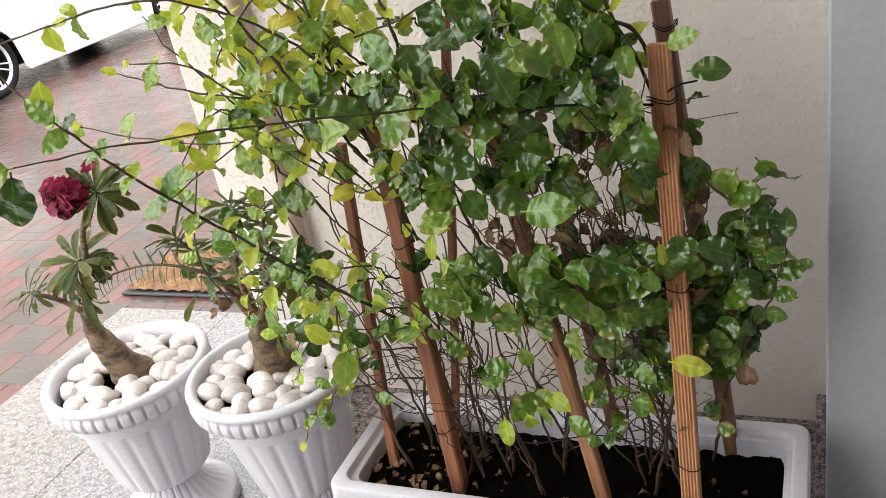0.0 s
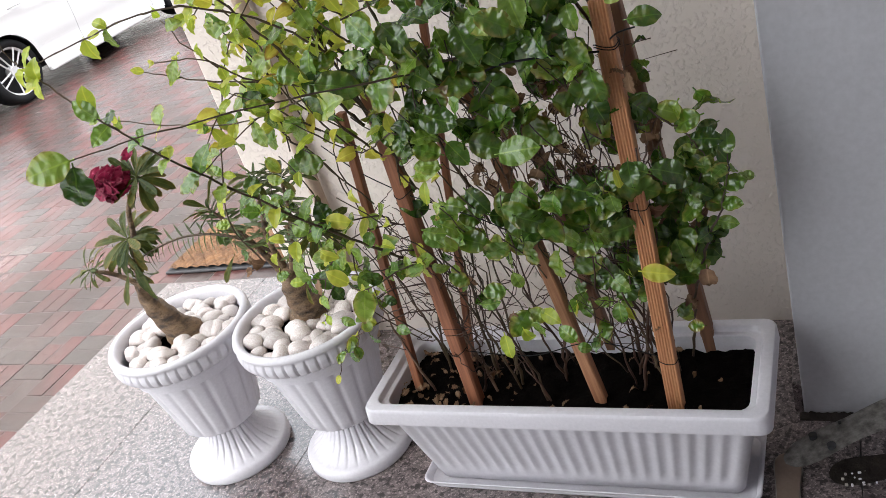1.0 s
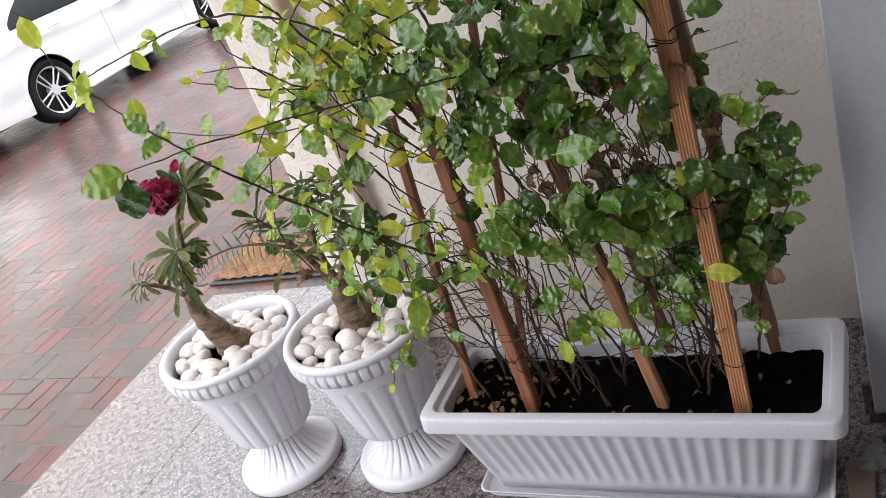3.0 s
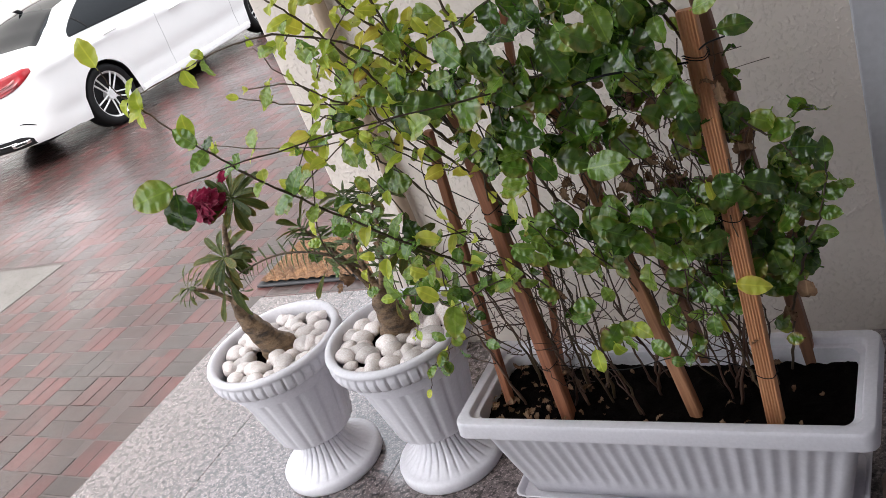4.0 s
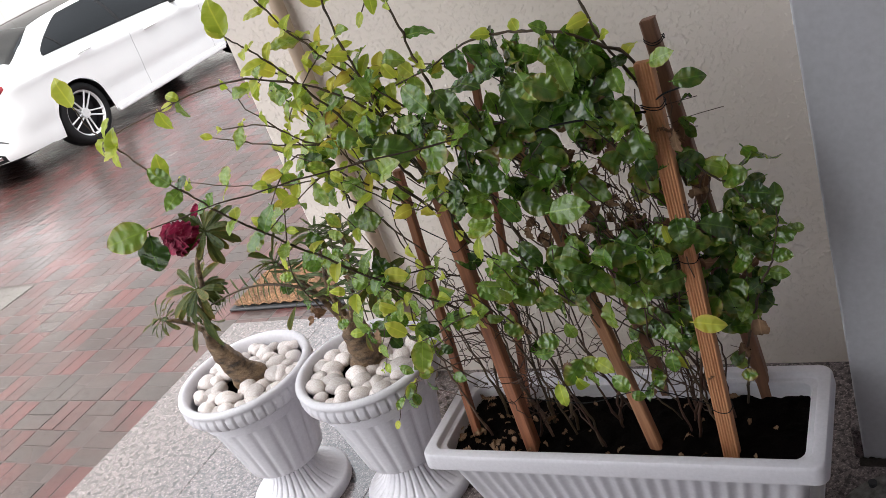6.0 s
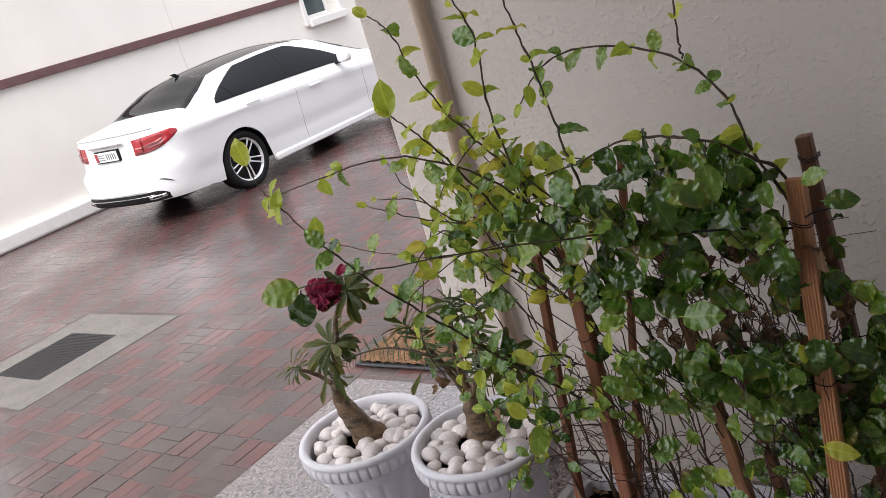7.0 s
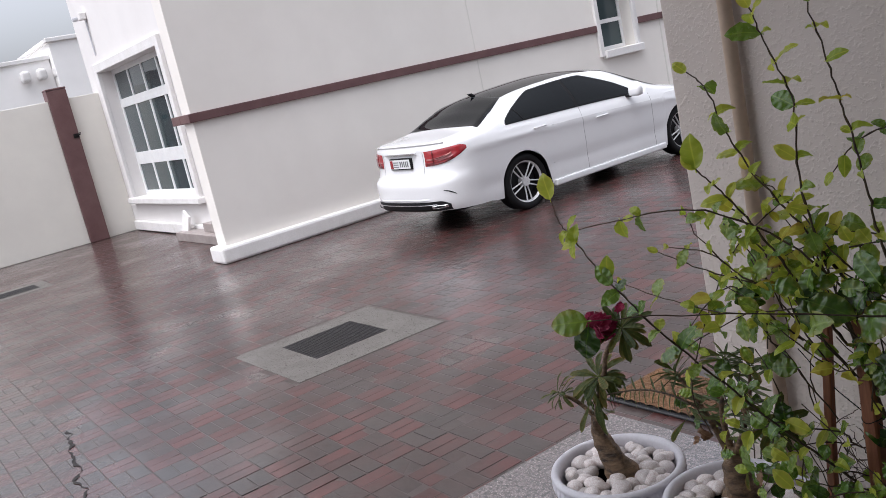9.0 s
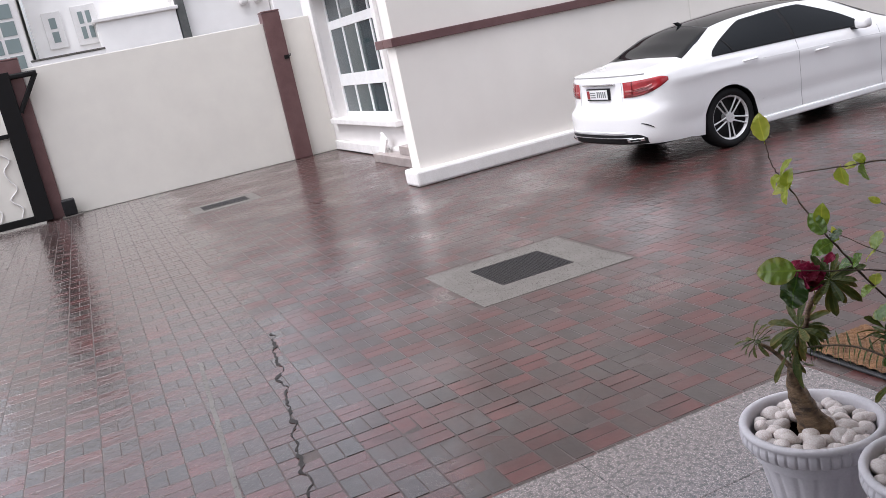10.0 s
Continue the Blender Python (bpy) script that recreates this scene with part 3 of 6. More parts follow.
part("housing", boxed((-0.14, -0.11, 0.03), (0.14, 0.12, 0.33), 0.03, 3), IRON, motor)
part("base", boxed((-0.18, -0.16, 0), (0.18, 0.2, 0.03), 0.006), CONCRETE, motor)


# houses beyond the wall
def far_house(at, size, wins, label, parapet=0.25, mat=None):
    h = thing("far_house", label, "house", at)
    W, H = size
    m = mat or WALL_FAR
    part("wall", boxed((-4, 0, 0), (0, W, H)), m, h)
    part("parapet", boxed((-4.1, -0.08, H), (0.08, W + 0.08, H + parapet), 0.02), TRIM_WHITE, h)
    for y0, z0, w, hh, nx, nz in wins:
        wi = part("window", boxed((0.0, y0 - 0.12, z0 - 0.12), (0.06, y0 + w + 0.12, z0 + hh + 0.12), 0.01), TRIM_WHITE, h)
        for i in range(nx):
            for j in range(nz):
                part("pane", boxed((0.05, y0 + w * i / nx + 0.04, z0 + hh * j / nz + 0.04), (0.075, y0 + w * (i + 1) / nx - 0.04, z0 + hh * (j + 1) / nz - 0.04)), PANE_HAZED, wi)
    return h


far_house((-26, -2.1, GROUND), (4.0, 6.9), [(0.45, 3.65, 0.25, 0.72, 1, 2), (1.2, 3.62, 0.40, 0.80, 2, 2)], "pale house with small white framed windows beyond the boundary wall")
far_house((-25.4, -5.7, GROUND), (3.45, 7.2), [(1.6, 3.1, 1.72, 1.75, 4, 4)], "beige house with a gridded window beyond the boundary wall", mat=WALL_BOUND)
far_house((-25.2, -0.5, GROUND), (2.1, 3.95), [], "white garden block with a flat roof beyond the wall", 0.10)
far_house((-25.4, 1.62, GROUND), (2.6, 4.25), [], "low white flat roofed house beyond the wall", 0.12)
far_house((-25.0, 4.24, GROUND), (3.0, 4.65), [], "white stepped house block with parapet", 0.12)
post = thing("grey_pole", "tall weathered grey pole beyond the boundary wall", "pole", (-25.38, 1.63, GROUND))
part("pipe", boxed((0, 0, 0), (0.16, 0.24, 7.6), 0.03), POLE_GREY, post)
part("collar", boxed((-0.02, -0.02, 4.3), (0.18, 0.26, 4.36), 0.02), POLE_GREY, post)
deck = thing("roof_brackets", "row of white scalloped roof brackets", "brackets", (-25.4, 3.36, 4.02 + GROUND))
for k in range(3):
    part("bracket", boxed((0.0, 0.42 * k, -0.28), (0.35, 0.42 * k + 0.24, 0.02), 0.08, 3), TRIM_WHITE, deck)
ledge = thing("dark_top_strip", "dark strip along the top of the far garden wall", "coping", (-24.9, -2.3, 2.88))
part("strip", boxed((0, 0, 0), (0.12, 1.85, 0.05), 0.01), CONCRETE, ledge)
part("garden_wall", boxed((-0.1, 0, GROUND - 2.88), (0.1, 1.85, -0.002), 0.01), WALL_FAR, ledge)


# ---- drains ----
DRAIN_NEAR = (-6.27, -5.11, 0.59, 1.84, -6.045, -5.447, 0.907, 1.534)
DRAIN_FAR = (-14.16, -13.28, -0.41, 0.64, -13.98, -13.49, -0.243, 0.488)
def drain(x0, x1, y0, y1, gx0, gx1, gy0, gy1):
    d = thing("storm_drain", "dark iron drain grate set in a concrete surround", "drain", (gx0, gy0, GROUND), group="yard drains")
    X, Y = gx0, gy0
    for a, b in (((x0 - X, y0 - Y, -0.01), (x1 - X, gy0 - Y, 0.0015)), ((x0 - X, gy1 - Y, -0.01), (x1 - X, y1 - Y, 0.0015)), ((x0 - X, gy0 - Y, -0.01), (gx0 - X, gy1 - Y, 0.0015)), ((gx1 - X, gy0 - Y, -0.01), (x1 - X, gy1 - Y, 0.0015))):
        part("surround", boxed(a, b), CONCRETE, d)
    part("pit", boxed((0.002, 0.002, -0.03), (gx1 - X - 0.002, gy1 - Y - 0.002, -0.002)), IRON, d)
    n = max(6, int((gy1 - gy0) / 0.020))
    for k in range(n):
        y = (gy1 - gy0) * (k + 0.5) / n
        part("grate_bar", boxed((0.004, y - 0.0065, -0.001), (gx1 - X - 0.004, y + 0.0065, 0.002)), IRON, d)
    for k in range(14):
        x = (gx1 - gx0) * (k + 0.5) / 14
        part("grate_bar", boxed((x - 0.007, 0.004, -0.001), (x + 0.007, gy1 - Y - 0.004, 0.0014)), IRON, d)


drain(*DRAIN_NEAR)
drain(*DRAIN_FAR)


# ---- the parked car ----
def lerp_table(tab, y):
    """A smooth curve through a table of (place, value)."""
    if y <= tab[0][0]:
        return tab[0][1]
    for k in range(len(tab) - 1):
        (a, p), (b, q) = tab[k], tab[k + 1]
        if y <= b:
            slope = (q - p) / (b - a)
            before = (p - tab[k - 1][1]) / (a - tab[k - 1][0]) if k else slope
            after = (tab[k + 2][1] - q) / (tab[k + 2][0] - b) if k + 2 < len(tab) else slope
            m0 = 0.0 if before * slope <= 0 else 2 / (1 / before + 1 / slope)
            m1 = 0.0 if after * slope <= 0 else 2 / (1 / after + 1 / slope)
            t, h = (y - a) / (b - a), b - a
            return p * (1 + 2 * t) * (1 - t) ** 2 + m0 * h * t * (1 - t) ** 2 + q * t * t * (3 - 2 * t) + m1 * h * t * t * (t - 1)
    return tab[-1][1]


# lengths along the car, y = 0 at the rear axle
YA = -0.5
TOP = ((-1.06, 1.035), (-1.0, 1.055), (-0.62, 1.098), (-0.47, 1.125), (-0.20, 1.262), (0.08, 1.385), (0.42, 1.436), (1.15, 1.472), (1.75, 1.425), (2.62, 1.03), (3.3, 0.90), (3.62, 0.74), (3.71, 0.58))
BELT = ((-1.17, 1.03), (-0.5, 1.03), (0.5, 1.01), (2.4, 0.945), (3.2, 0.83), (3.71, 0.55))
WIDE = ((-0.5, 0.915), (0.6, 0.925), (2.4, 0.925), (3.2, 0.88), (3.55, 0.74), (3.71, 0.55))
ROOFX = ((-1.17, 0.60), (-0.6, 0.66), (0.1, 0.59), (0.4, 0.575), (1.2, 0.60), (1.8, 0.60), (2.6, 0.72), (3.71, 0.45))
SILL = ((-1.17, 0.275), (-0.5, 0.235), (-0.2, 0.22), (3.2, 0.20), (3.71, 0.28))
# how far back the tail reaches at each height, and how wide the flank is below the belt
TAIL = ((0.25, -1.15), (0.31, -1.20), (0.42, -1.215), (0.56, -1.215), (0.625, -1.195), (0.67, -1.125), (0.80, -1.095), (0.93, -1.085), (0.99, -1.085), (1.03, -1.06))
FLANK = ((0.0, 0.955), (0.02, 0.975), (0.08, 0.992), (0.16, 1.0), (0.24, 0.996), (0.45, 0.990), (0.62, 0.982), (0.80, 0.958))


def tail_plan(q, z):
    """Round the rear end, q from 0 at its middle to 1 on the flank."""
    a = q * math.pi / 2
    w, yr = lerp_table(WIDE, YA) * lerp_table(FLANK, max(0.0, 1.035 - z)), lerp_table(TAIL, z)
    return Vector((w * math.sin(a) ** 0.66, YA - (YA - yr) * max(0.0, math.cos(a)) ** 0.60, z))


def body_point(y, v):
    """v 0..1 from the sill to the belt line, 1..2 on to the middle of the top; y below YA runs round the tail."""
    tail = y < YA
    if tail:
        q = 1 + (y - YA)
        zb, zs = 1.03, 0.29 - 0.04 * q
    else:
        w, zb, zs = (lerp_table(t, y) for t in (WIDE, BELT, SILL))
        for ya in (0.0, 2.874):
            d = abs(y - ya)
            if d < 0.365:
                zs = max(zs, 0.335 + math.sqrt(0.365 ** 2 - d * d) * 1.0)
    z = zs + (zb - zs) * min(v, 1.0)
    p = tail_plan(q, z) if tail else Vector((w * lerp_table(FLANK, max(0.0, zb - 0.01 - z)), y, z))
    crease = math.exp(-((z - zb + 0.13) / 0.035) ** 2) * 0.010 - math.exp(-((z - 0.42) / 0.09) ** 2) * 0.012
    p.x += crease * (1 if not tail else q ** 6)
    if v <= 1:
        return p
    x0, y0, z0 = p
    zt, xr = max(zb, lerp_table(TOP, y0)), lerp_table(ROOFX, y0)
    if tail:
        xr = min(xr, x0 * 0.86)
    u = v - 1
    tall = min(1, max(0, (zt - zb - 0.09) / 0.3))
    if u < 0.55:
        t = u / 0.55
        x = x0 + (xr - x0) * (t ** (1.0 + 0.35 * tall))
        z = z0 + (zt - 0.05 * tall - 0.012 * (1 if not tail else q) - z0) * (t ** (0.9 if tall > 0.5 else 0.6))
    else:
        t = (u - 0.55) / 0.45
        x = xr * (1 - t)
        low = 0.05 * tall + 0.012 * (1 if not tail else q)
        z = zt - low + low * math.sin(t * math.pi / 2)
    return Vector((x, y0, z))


def car_sheet(f, nu, nv, name, m, parent, lift=0.0, mirror=True, label="", smooth=True):
    if mirror == "each":
        return [car_sheet(f, nu, nv, name, m, parent, lift, (s,), label, smooth) for s in (1, -1)]
    bm = bmesh.new()
    for s in ((1, -1) if mirror is True else mirror):
        def g(u, v):
            y, w = f(u, v)
            p = body_point(y, w)
            if lift:
                e = 1e-3
                nrm = (body_point(y + e, w) - body_point(y - e, w)).cross(body_point(y, min(2, w + e)) - body_point(y, w - e))
                nrm = nrm.normalized() if nrm.length > 1e-12 else Vector((0, 0, 1))
                if nrm.x < 0 and w < 1.55 or nrm.z < 0 and w >= 1.55:
                    nrm = -nrm
                p = p + nrm * lift
            return (s * p.x, p.y, p.z)
        grid(bm, g, nu, nv)
    bmesh.ops.remove_doubles(bm, verts=bm.verts, dist=0.0004)
    bmesh.ops.recalc_face_normals(bm, faces=bm.faces)
    return part(name, bm, m, parent, label, smooth)


def wheel(parent, x, y, side):
    w = part("wheel", boxed((-0.01, -0.01, -0.01), (0.01, 0.01, 0.01)), CAR_BLACK, parent)
    w.location = (x, y, 0.335)
    turn = Matrix.Rotation(radians(90) * side, 3, "Y")
    bm = bmesh.new()
    prof = [(0.235, -0.10), (0.30, -0.115), (0.325, -0.10), (0.335, -0.07), (0.335, 0.07), (0.325, 0.10), (0.30, 0.115), (0.245, 0.10), (0.238, 0.07)]
    lathe(bm, prof, 48)
    bmesh.ops.rotate(bm, verts=bm.verts, cent=(0, 0, 0), matrix=turn)
    bmesh.ops.recalc_face_normals(bm, faces=bm.faces)
    tyre = part("tyre", bm, TYRE, w, smooth=True)
    bm = bmesh.new()
    lathe(bm, [(0.226, 0.075), (0.232, 0.088), (0.247, 0.102), (0.25, 0.094), (0.238, 0.07)], 48)
    for k in range(5):
        for s in (-1, 1):
            a = 2 * math.pi * k / 5
            d = Vector((math.cos(a), math.sin(a), 0))
            q = Vector((-math.sin(a), math.cos(a), 0)) * s
            pts = [d * 0.045 + q * 0.020 + Vector((0, 0, 0.070)), d * 0.13 + q * 0.027 + Vector((0, 0, 0.082)), d * 0.235 + q * 0.036 + Vector((0, 0, 0.09))]
            tube(bm, pts, [0.011, 0.0085, 0.010], 6)
    tube(bm, [(0, 0, 0.0), (0, 0, 0.095)], 0.055, 20)
    bmesh.ops.rotate(bm, verts=bm.verts, cent=(0, 0, 0), matrix=turn)
    bmesh.ops.recalc_face_normals(bm, faces=bm.faces)
    part("rim", bm, ALLOY, w, "silver five twin-spoke alloy rim", smooth=False)
    bm = bmesh.new()
    lathe(bm, [(0.20, -0.09), (0.222, 0.02), (0.228, 0.078)], 32)
    bmesh.ops.rotate(bm, verts=bm.verts, cent=(0, 0, 0), matrix=turn)
    part("barrel", bm, IRON, w, "dark inner rim")
    bm = bmesh.new()
    lathe(bm, [(0.0, 0.0), (0.21, 0.0)], 32)
    bmesh.ops.rotate(bm, verts=bm.verts, cent=(0, 0, 0), matrix=turn)
    part("brake_disc", bm, IRON, w)


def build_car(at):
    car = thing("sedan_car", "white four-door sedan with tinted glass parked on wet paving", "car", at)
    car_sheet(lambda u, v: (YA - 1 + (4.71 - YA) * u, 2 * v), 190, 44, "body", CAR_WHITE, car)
    # glass
    def band(y0, y1, lo, hi):
        return lambda u, v: (y0 + (y1 - y0) * u, lo(y0 + (y1 - y0) * u) + (hi(y0 + (y1 - y0) * u) - lo(y0 + (y1 - y0) * u)) * v)
    dlo_hi = lambda y: 1.04 + 0.45 * max(0.0, min(1, (y + 0.15) / 0.62)) ** 0.6 * max(0.0, min(1, (2.10 - y) / 0.75)) ** 0.75
    dlo_lo = lambda y: 1.035
    car_sheet(band(-0.13, 0.98, dlo_lo, dlo_hi), 20, 8, "rear_door_window", CAR_GLASS, car, 0.004, "each")
    car_sheet(band(1.03, 2.04, dlo_lo, dlo_hi), 24, 8, "front_door_window", CAR_GLASS, car, 0.004, "each")
    car_sheet(band(-0.15, 2.08, lambda y: 1.02, lambda y: dlo_hi(y) + 0.018), 60, 10, "window_surround", CAR_BLACK, car, 0.002, "each")
    car_sheet(lambda u, v: (-0.47 + 0.56 * u, (1.30 + 0.27 * u ** 0.7) + (0.70 - 0.27 * u ** 0.7) * v), 20, 16, "rear_window", CAR_GLASS, car, 0.004, label="dark tinted rear window")
    car_sheet(lambda u, v: (0.10 + 1.52 * u, 1.585 + 0.415 * v), 20, 10, "glass_roof", CAR_GLASS, car, 0.004, label="black panoramic glass roof")
    car_sheet(lambda u, v: (1.80 + 0.78 * u, 1.56 - 0.22 * u + (0.44 + 0.22 * u) * v), 16, 10, "windscreen", CAR_GLASS, car, 0.004)
    for s in (1, -1):
        bm = bmesh.new()
        tube(bm, [(s * (p.x + 0.006), p.y, p.z) for p in (body_point(0.13 - 0.05 * k / 8, 1.04 + (dlo_hi(0.11) - 1.04) * k / 8) for k in range(9))], 0.010, 6)
        part("window_divider", bm, CAR_BLACK, car)
    # rear lamps, plate, diffuser, exhausts
    def tail_sheet(name, m, q0, q1, low, high, lift, label="", nu=24, nv=6, parent=car):
        """A panel laid on the tail between two heights, each a function of q."""
        bm = bmesh.new()
        def g(u, v):
            s = q0 + (q1 - q0) * u
            q = abs(s)
            z = low(q) + (high(q) - low(q)) * v
            a, b_ = tail_plan(min(1, q + 0.01), z), tail_plan(max(0, q - 0.01), z)
            nrm = Vector((-(b_.y - a.y), b_.x - a.x, 0))
            nrm = Vector((0, -1, 0)) if nrm.length < 1e-9 or q < 0.012 else nrm.normalized()
            if nrm.y > 0:
                nrm = -nrm
            p = tail_plan(q, z) + nrm * lift * math.sin(math.pi * min(1, max(0.12, min(v, 1 - v, u, 1 - u) * 5 + 0.12) * 0.5)) 
            return (p.x if s >= 0 else -p.x, p.y, p.z)
        grid(bm, g, nu, nv)
        bmesh.ops.recalc_face_normals(bm, faces=bm.faces)
        return part(name, bm, m, parent, label, True)
    level = lambda z: (lambda q: z)
    for s in (1, -1):
        a, b = 0.225, 0.82
        top = lambda q: 0.955 + 0.028 * (q - a) / (b - a) - 0.03 * max(0, (q - 0.70) / 0.12) ** 2
        foot = lambda q: 0.785 + 0.135 * ((q - a) / (b - a)) ** 2.4
        lamp = tail_sheet("tail_lamp", LAMP_RED, s * a, s * b, foot, top, 0.012, "red tail lamp with a clear strip")
        tail_sheet("lamp_strip", LAMP_CLEAR, s * (a + 0.015), s * 0.60, lambda q: foot(q) + 0.062, lambda q: foot(q) + 0.085, 0.018, parent=lamp)
        tail_sheet("lamp_base", LAMP_DEEP, s * (a + 0.01), s * 0.64, lambda q: foot(q) + 0.006, lambda q: foot(q) + 0.045, 0.017, parent=lamp)
        tail_sheet("lamp_divider", LAMP_DEEP, s * 0.335, s * 0.35, foot, top, 0.018, parent=lamp)
        tail_sheet("exhaust_tip", CHROME, s * 0.30, s * 0.52, lambda q: 0.300 + 0.05 * (q - 0.3), lambda q: 0.347, 0.022)
        tail_sheet("exhaust_hole", CAR_BLACK, s * 0.33, s * 0.49, lambda q: 0.313, lambda q: 0.333, 0.026)
        bm = bmesh.new()
        tube(bm, [(s * p.x, p.y - 0.002, p.z) for p in (tail_plan(0.50 + 0.16 * k / 8, 0.505 - 0.06 * (k / 8) ** 1.6) for k in range(9))], [0.003 + 0.004 * math.sin(math.pi * k / 8) for k in range(9)], 6)
        part("bumper_vent", bm, CAR_BLACK, car)
    tail_sheet("diffuser", CAR_BLACK, -0.56, 0.56, level(0.276), lambda q: 0.392 - 0.05 * max(0, (q - 0.40) / 0.16) ** 2, 0.006, "black rear diffuser", 48)
    tail_sheet("diffuser_trim", CHROME, -0.40, 0.40, level(0.347), level(0.359), 0.016, "", 48, 4)
    tail_sheet("bumper_crease", CAR_WHITE, -0.30, 0.30, level(0.40), level(0.43), 0.012, "", 40, 4)
    bm = bmesh.new()
    tube(bm, [(x, tail_plan(abs(q), 1.025).y - 0.004, 1.038 - 0.02 * abs(q) ** 2) for q in (k / 20 * 0.52 for k in range(-20, 21)) for x in (math.copysign(tail_plan(abs(q), 1.025).x, q),)], 0.011, 8)
    part("boot_lip", bm, CAR_WHITE, car, smooth=True)
    part("chrome_strip", boxed((-0.32, -1.108, 0.935), (0.32, -1.07, 0.955), 0.005), CHROME, car)
    for k in range(2):
        bm = bmesh.new()
        s = 1 - 2 * k
        tube(bm, [(s * p.x, p.y - 0.0005, p.z) for p in (tail_plan(0.205, z) for z in (0.70, 0.78, 0.86, 0.94, 1.01))], 0.002, 5)
        part("boot_gap", bm, PLATE_INK, car)
    plate = part("number_plate", boxed((-0.225, -1.122, 0.772), (0.225, -1.085, 0.908), 0.006), CAR_BLACK, car, "white number plate in a black holder")
    part("plate_face", boxed((-0.212, -1.126, 0.786), (0.212, -1.123, 0.894)), PLATE_WHITE, plate)
    part("plate_bar", boxed((-0.207, -1.130, 0.792), (-0.150, -1.127, 0.888)), LAMP_RED, plate)
    for k in range(3):
        part("plate_bar", boxed((-0.135, -1.130, 0.806 + 0.026 * k), (-0.03, -1.127, 0.816 + 0.026 * k)), PLATE_INK, plate)
    for k in range(5):
        part("plate_bar", boxed((0.005 + 0.039 * k, -1.130, 0.806), (0.023 + 0.039 * k, -1.127, 0.874)), PLATE_INK, plate)
    # sills, underbody, arches
    part("underbody", boxed((-0.70, -0.85, 0.21), (0.70, 3.5, 0.36), 0.04), CAR_BLACK, car)
    for s in (1, -1):
        part("side_skirt", boxed((s * 0.84, 0.42, 0.17), (s * 0.925, 2.46, 0.25), 0.02, 3), CAR_WHITE, car)
        for ya in (0.0, 2.874):
            bm = bmesh.new()
            for r0, r1 in (((s * 0.66), (s * 0.885)),):
                vs = []
                for k in range(25):
                    a = math.pi * k / 24
                    vs.append([bm.verts.new((x, ya + 0.37 * math.cos(a), 0.33 + 0.37 * math.sin(a))) for x in (r0, r1)])
                for p, q in zip(vs, vs[1:]):
                    bm.faces.new((p[0], p[1], q[1], q[0]))
            part("arch_liner", bm, CAR_BLACK, car)
            part("arch_shadow_panel", boxed((s * 0.60, ya - 0.37, 0.2), (s * 0.62, ya + 0.37, 0.72)), CAR_BLACK, car)
    for s in (1, -1):
        for v, ya, yb in ((0.86, 0.50, 2.9), (0.30, 0.45, 2.4)):
            bm = bmesh.new()
            tube(bm, [(s * (p.x - 0.003), p.y, p.z) for p in (body_point(ya + (yb - ya) * k / 40, v) for k in range(41))], 0.0045, 8)
            part("body_crease", bm, CAR_WHITE, car, smooth=True)
    for s in (1, -1):
        for y in (0.32, 1.36):
            bm = bmesh.new()
            p = body_point(y, 0.80)
            tube(bm, smooth_path([(s * (p.x - 0.008), y - 0.10, p.z), (s * (p.x + 0.016), y - 0.07, p.z + 0.004), (s * (p.x + 0.016), y + 0.07, p.z + 0.006), (s * (p.x - 0.008), y + 0.10, p.z + 0.006)], 4), 0.010, 8)
            part("door_handle", bm, CAR_WHITE, car, smooth=True)
        for y, lo, hi in ((1.02, 0.06, 1.03), (2.28, 0.06, 1.0)):
            bm = bmesh.new()
            pts = []
            for k in range(15):
                v = lo + (hi - lo) * k / 14
                yy = y if y > 0.5 else y + 0.33 * (1 - (v - lo) / (hi - lo)) ** 2
                p = body_point(yy, v)
                pts.append((s * (p.x + 0.0005), p.y, p.z))
            tube(bm, pts, 0.0018, 5)
            part("door_gap", bm, PLATE_INK, car)
        bm = boxed((s * 0.95, 1.84, 0.965), (s * 1.13, 1.96, 1.095), 0.04, 3)
        part("door_mirror", bm, CAR_WHITE, car, smooth=True)
        part("mirror_arm", boxed((s * 0.86, 1.87, 0.96), (s * 0.96, 1.94, 0.995), 0.01), CAR_BLACK, car)
    bm = bmesh.new()
    grid(bm, lambda u, v: (0.012 * (1 - v) * (1 if u > 0.5 else -1) * (0.3 + math.sin(math.pi * min(1, u * 2 if u < .5 else 2 - 2 * u))), 0.02 - 0.09 * v + 0.16 * abs(u - 0.5), 1.425 + 0.065 * v), 6, 5)
    bmesh.ops.solidify(bm, geom=bm.faces, thickness=0.01)
    part("roof_antenna", bm, CAR_BLACK, car, "black shark fin antenna").location = (0, 0.12, -0.045)
    for s in (1, -1):
        for y in (0.0, 2.874):
            wheel(car, s * 0.775, y, s)
    return car


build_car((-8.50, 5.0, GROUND))


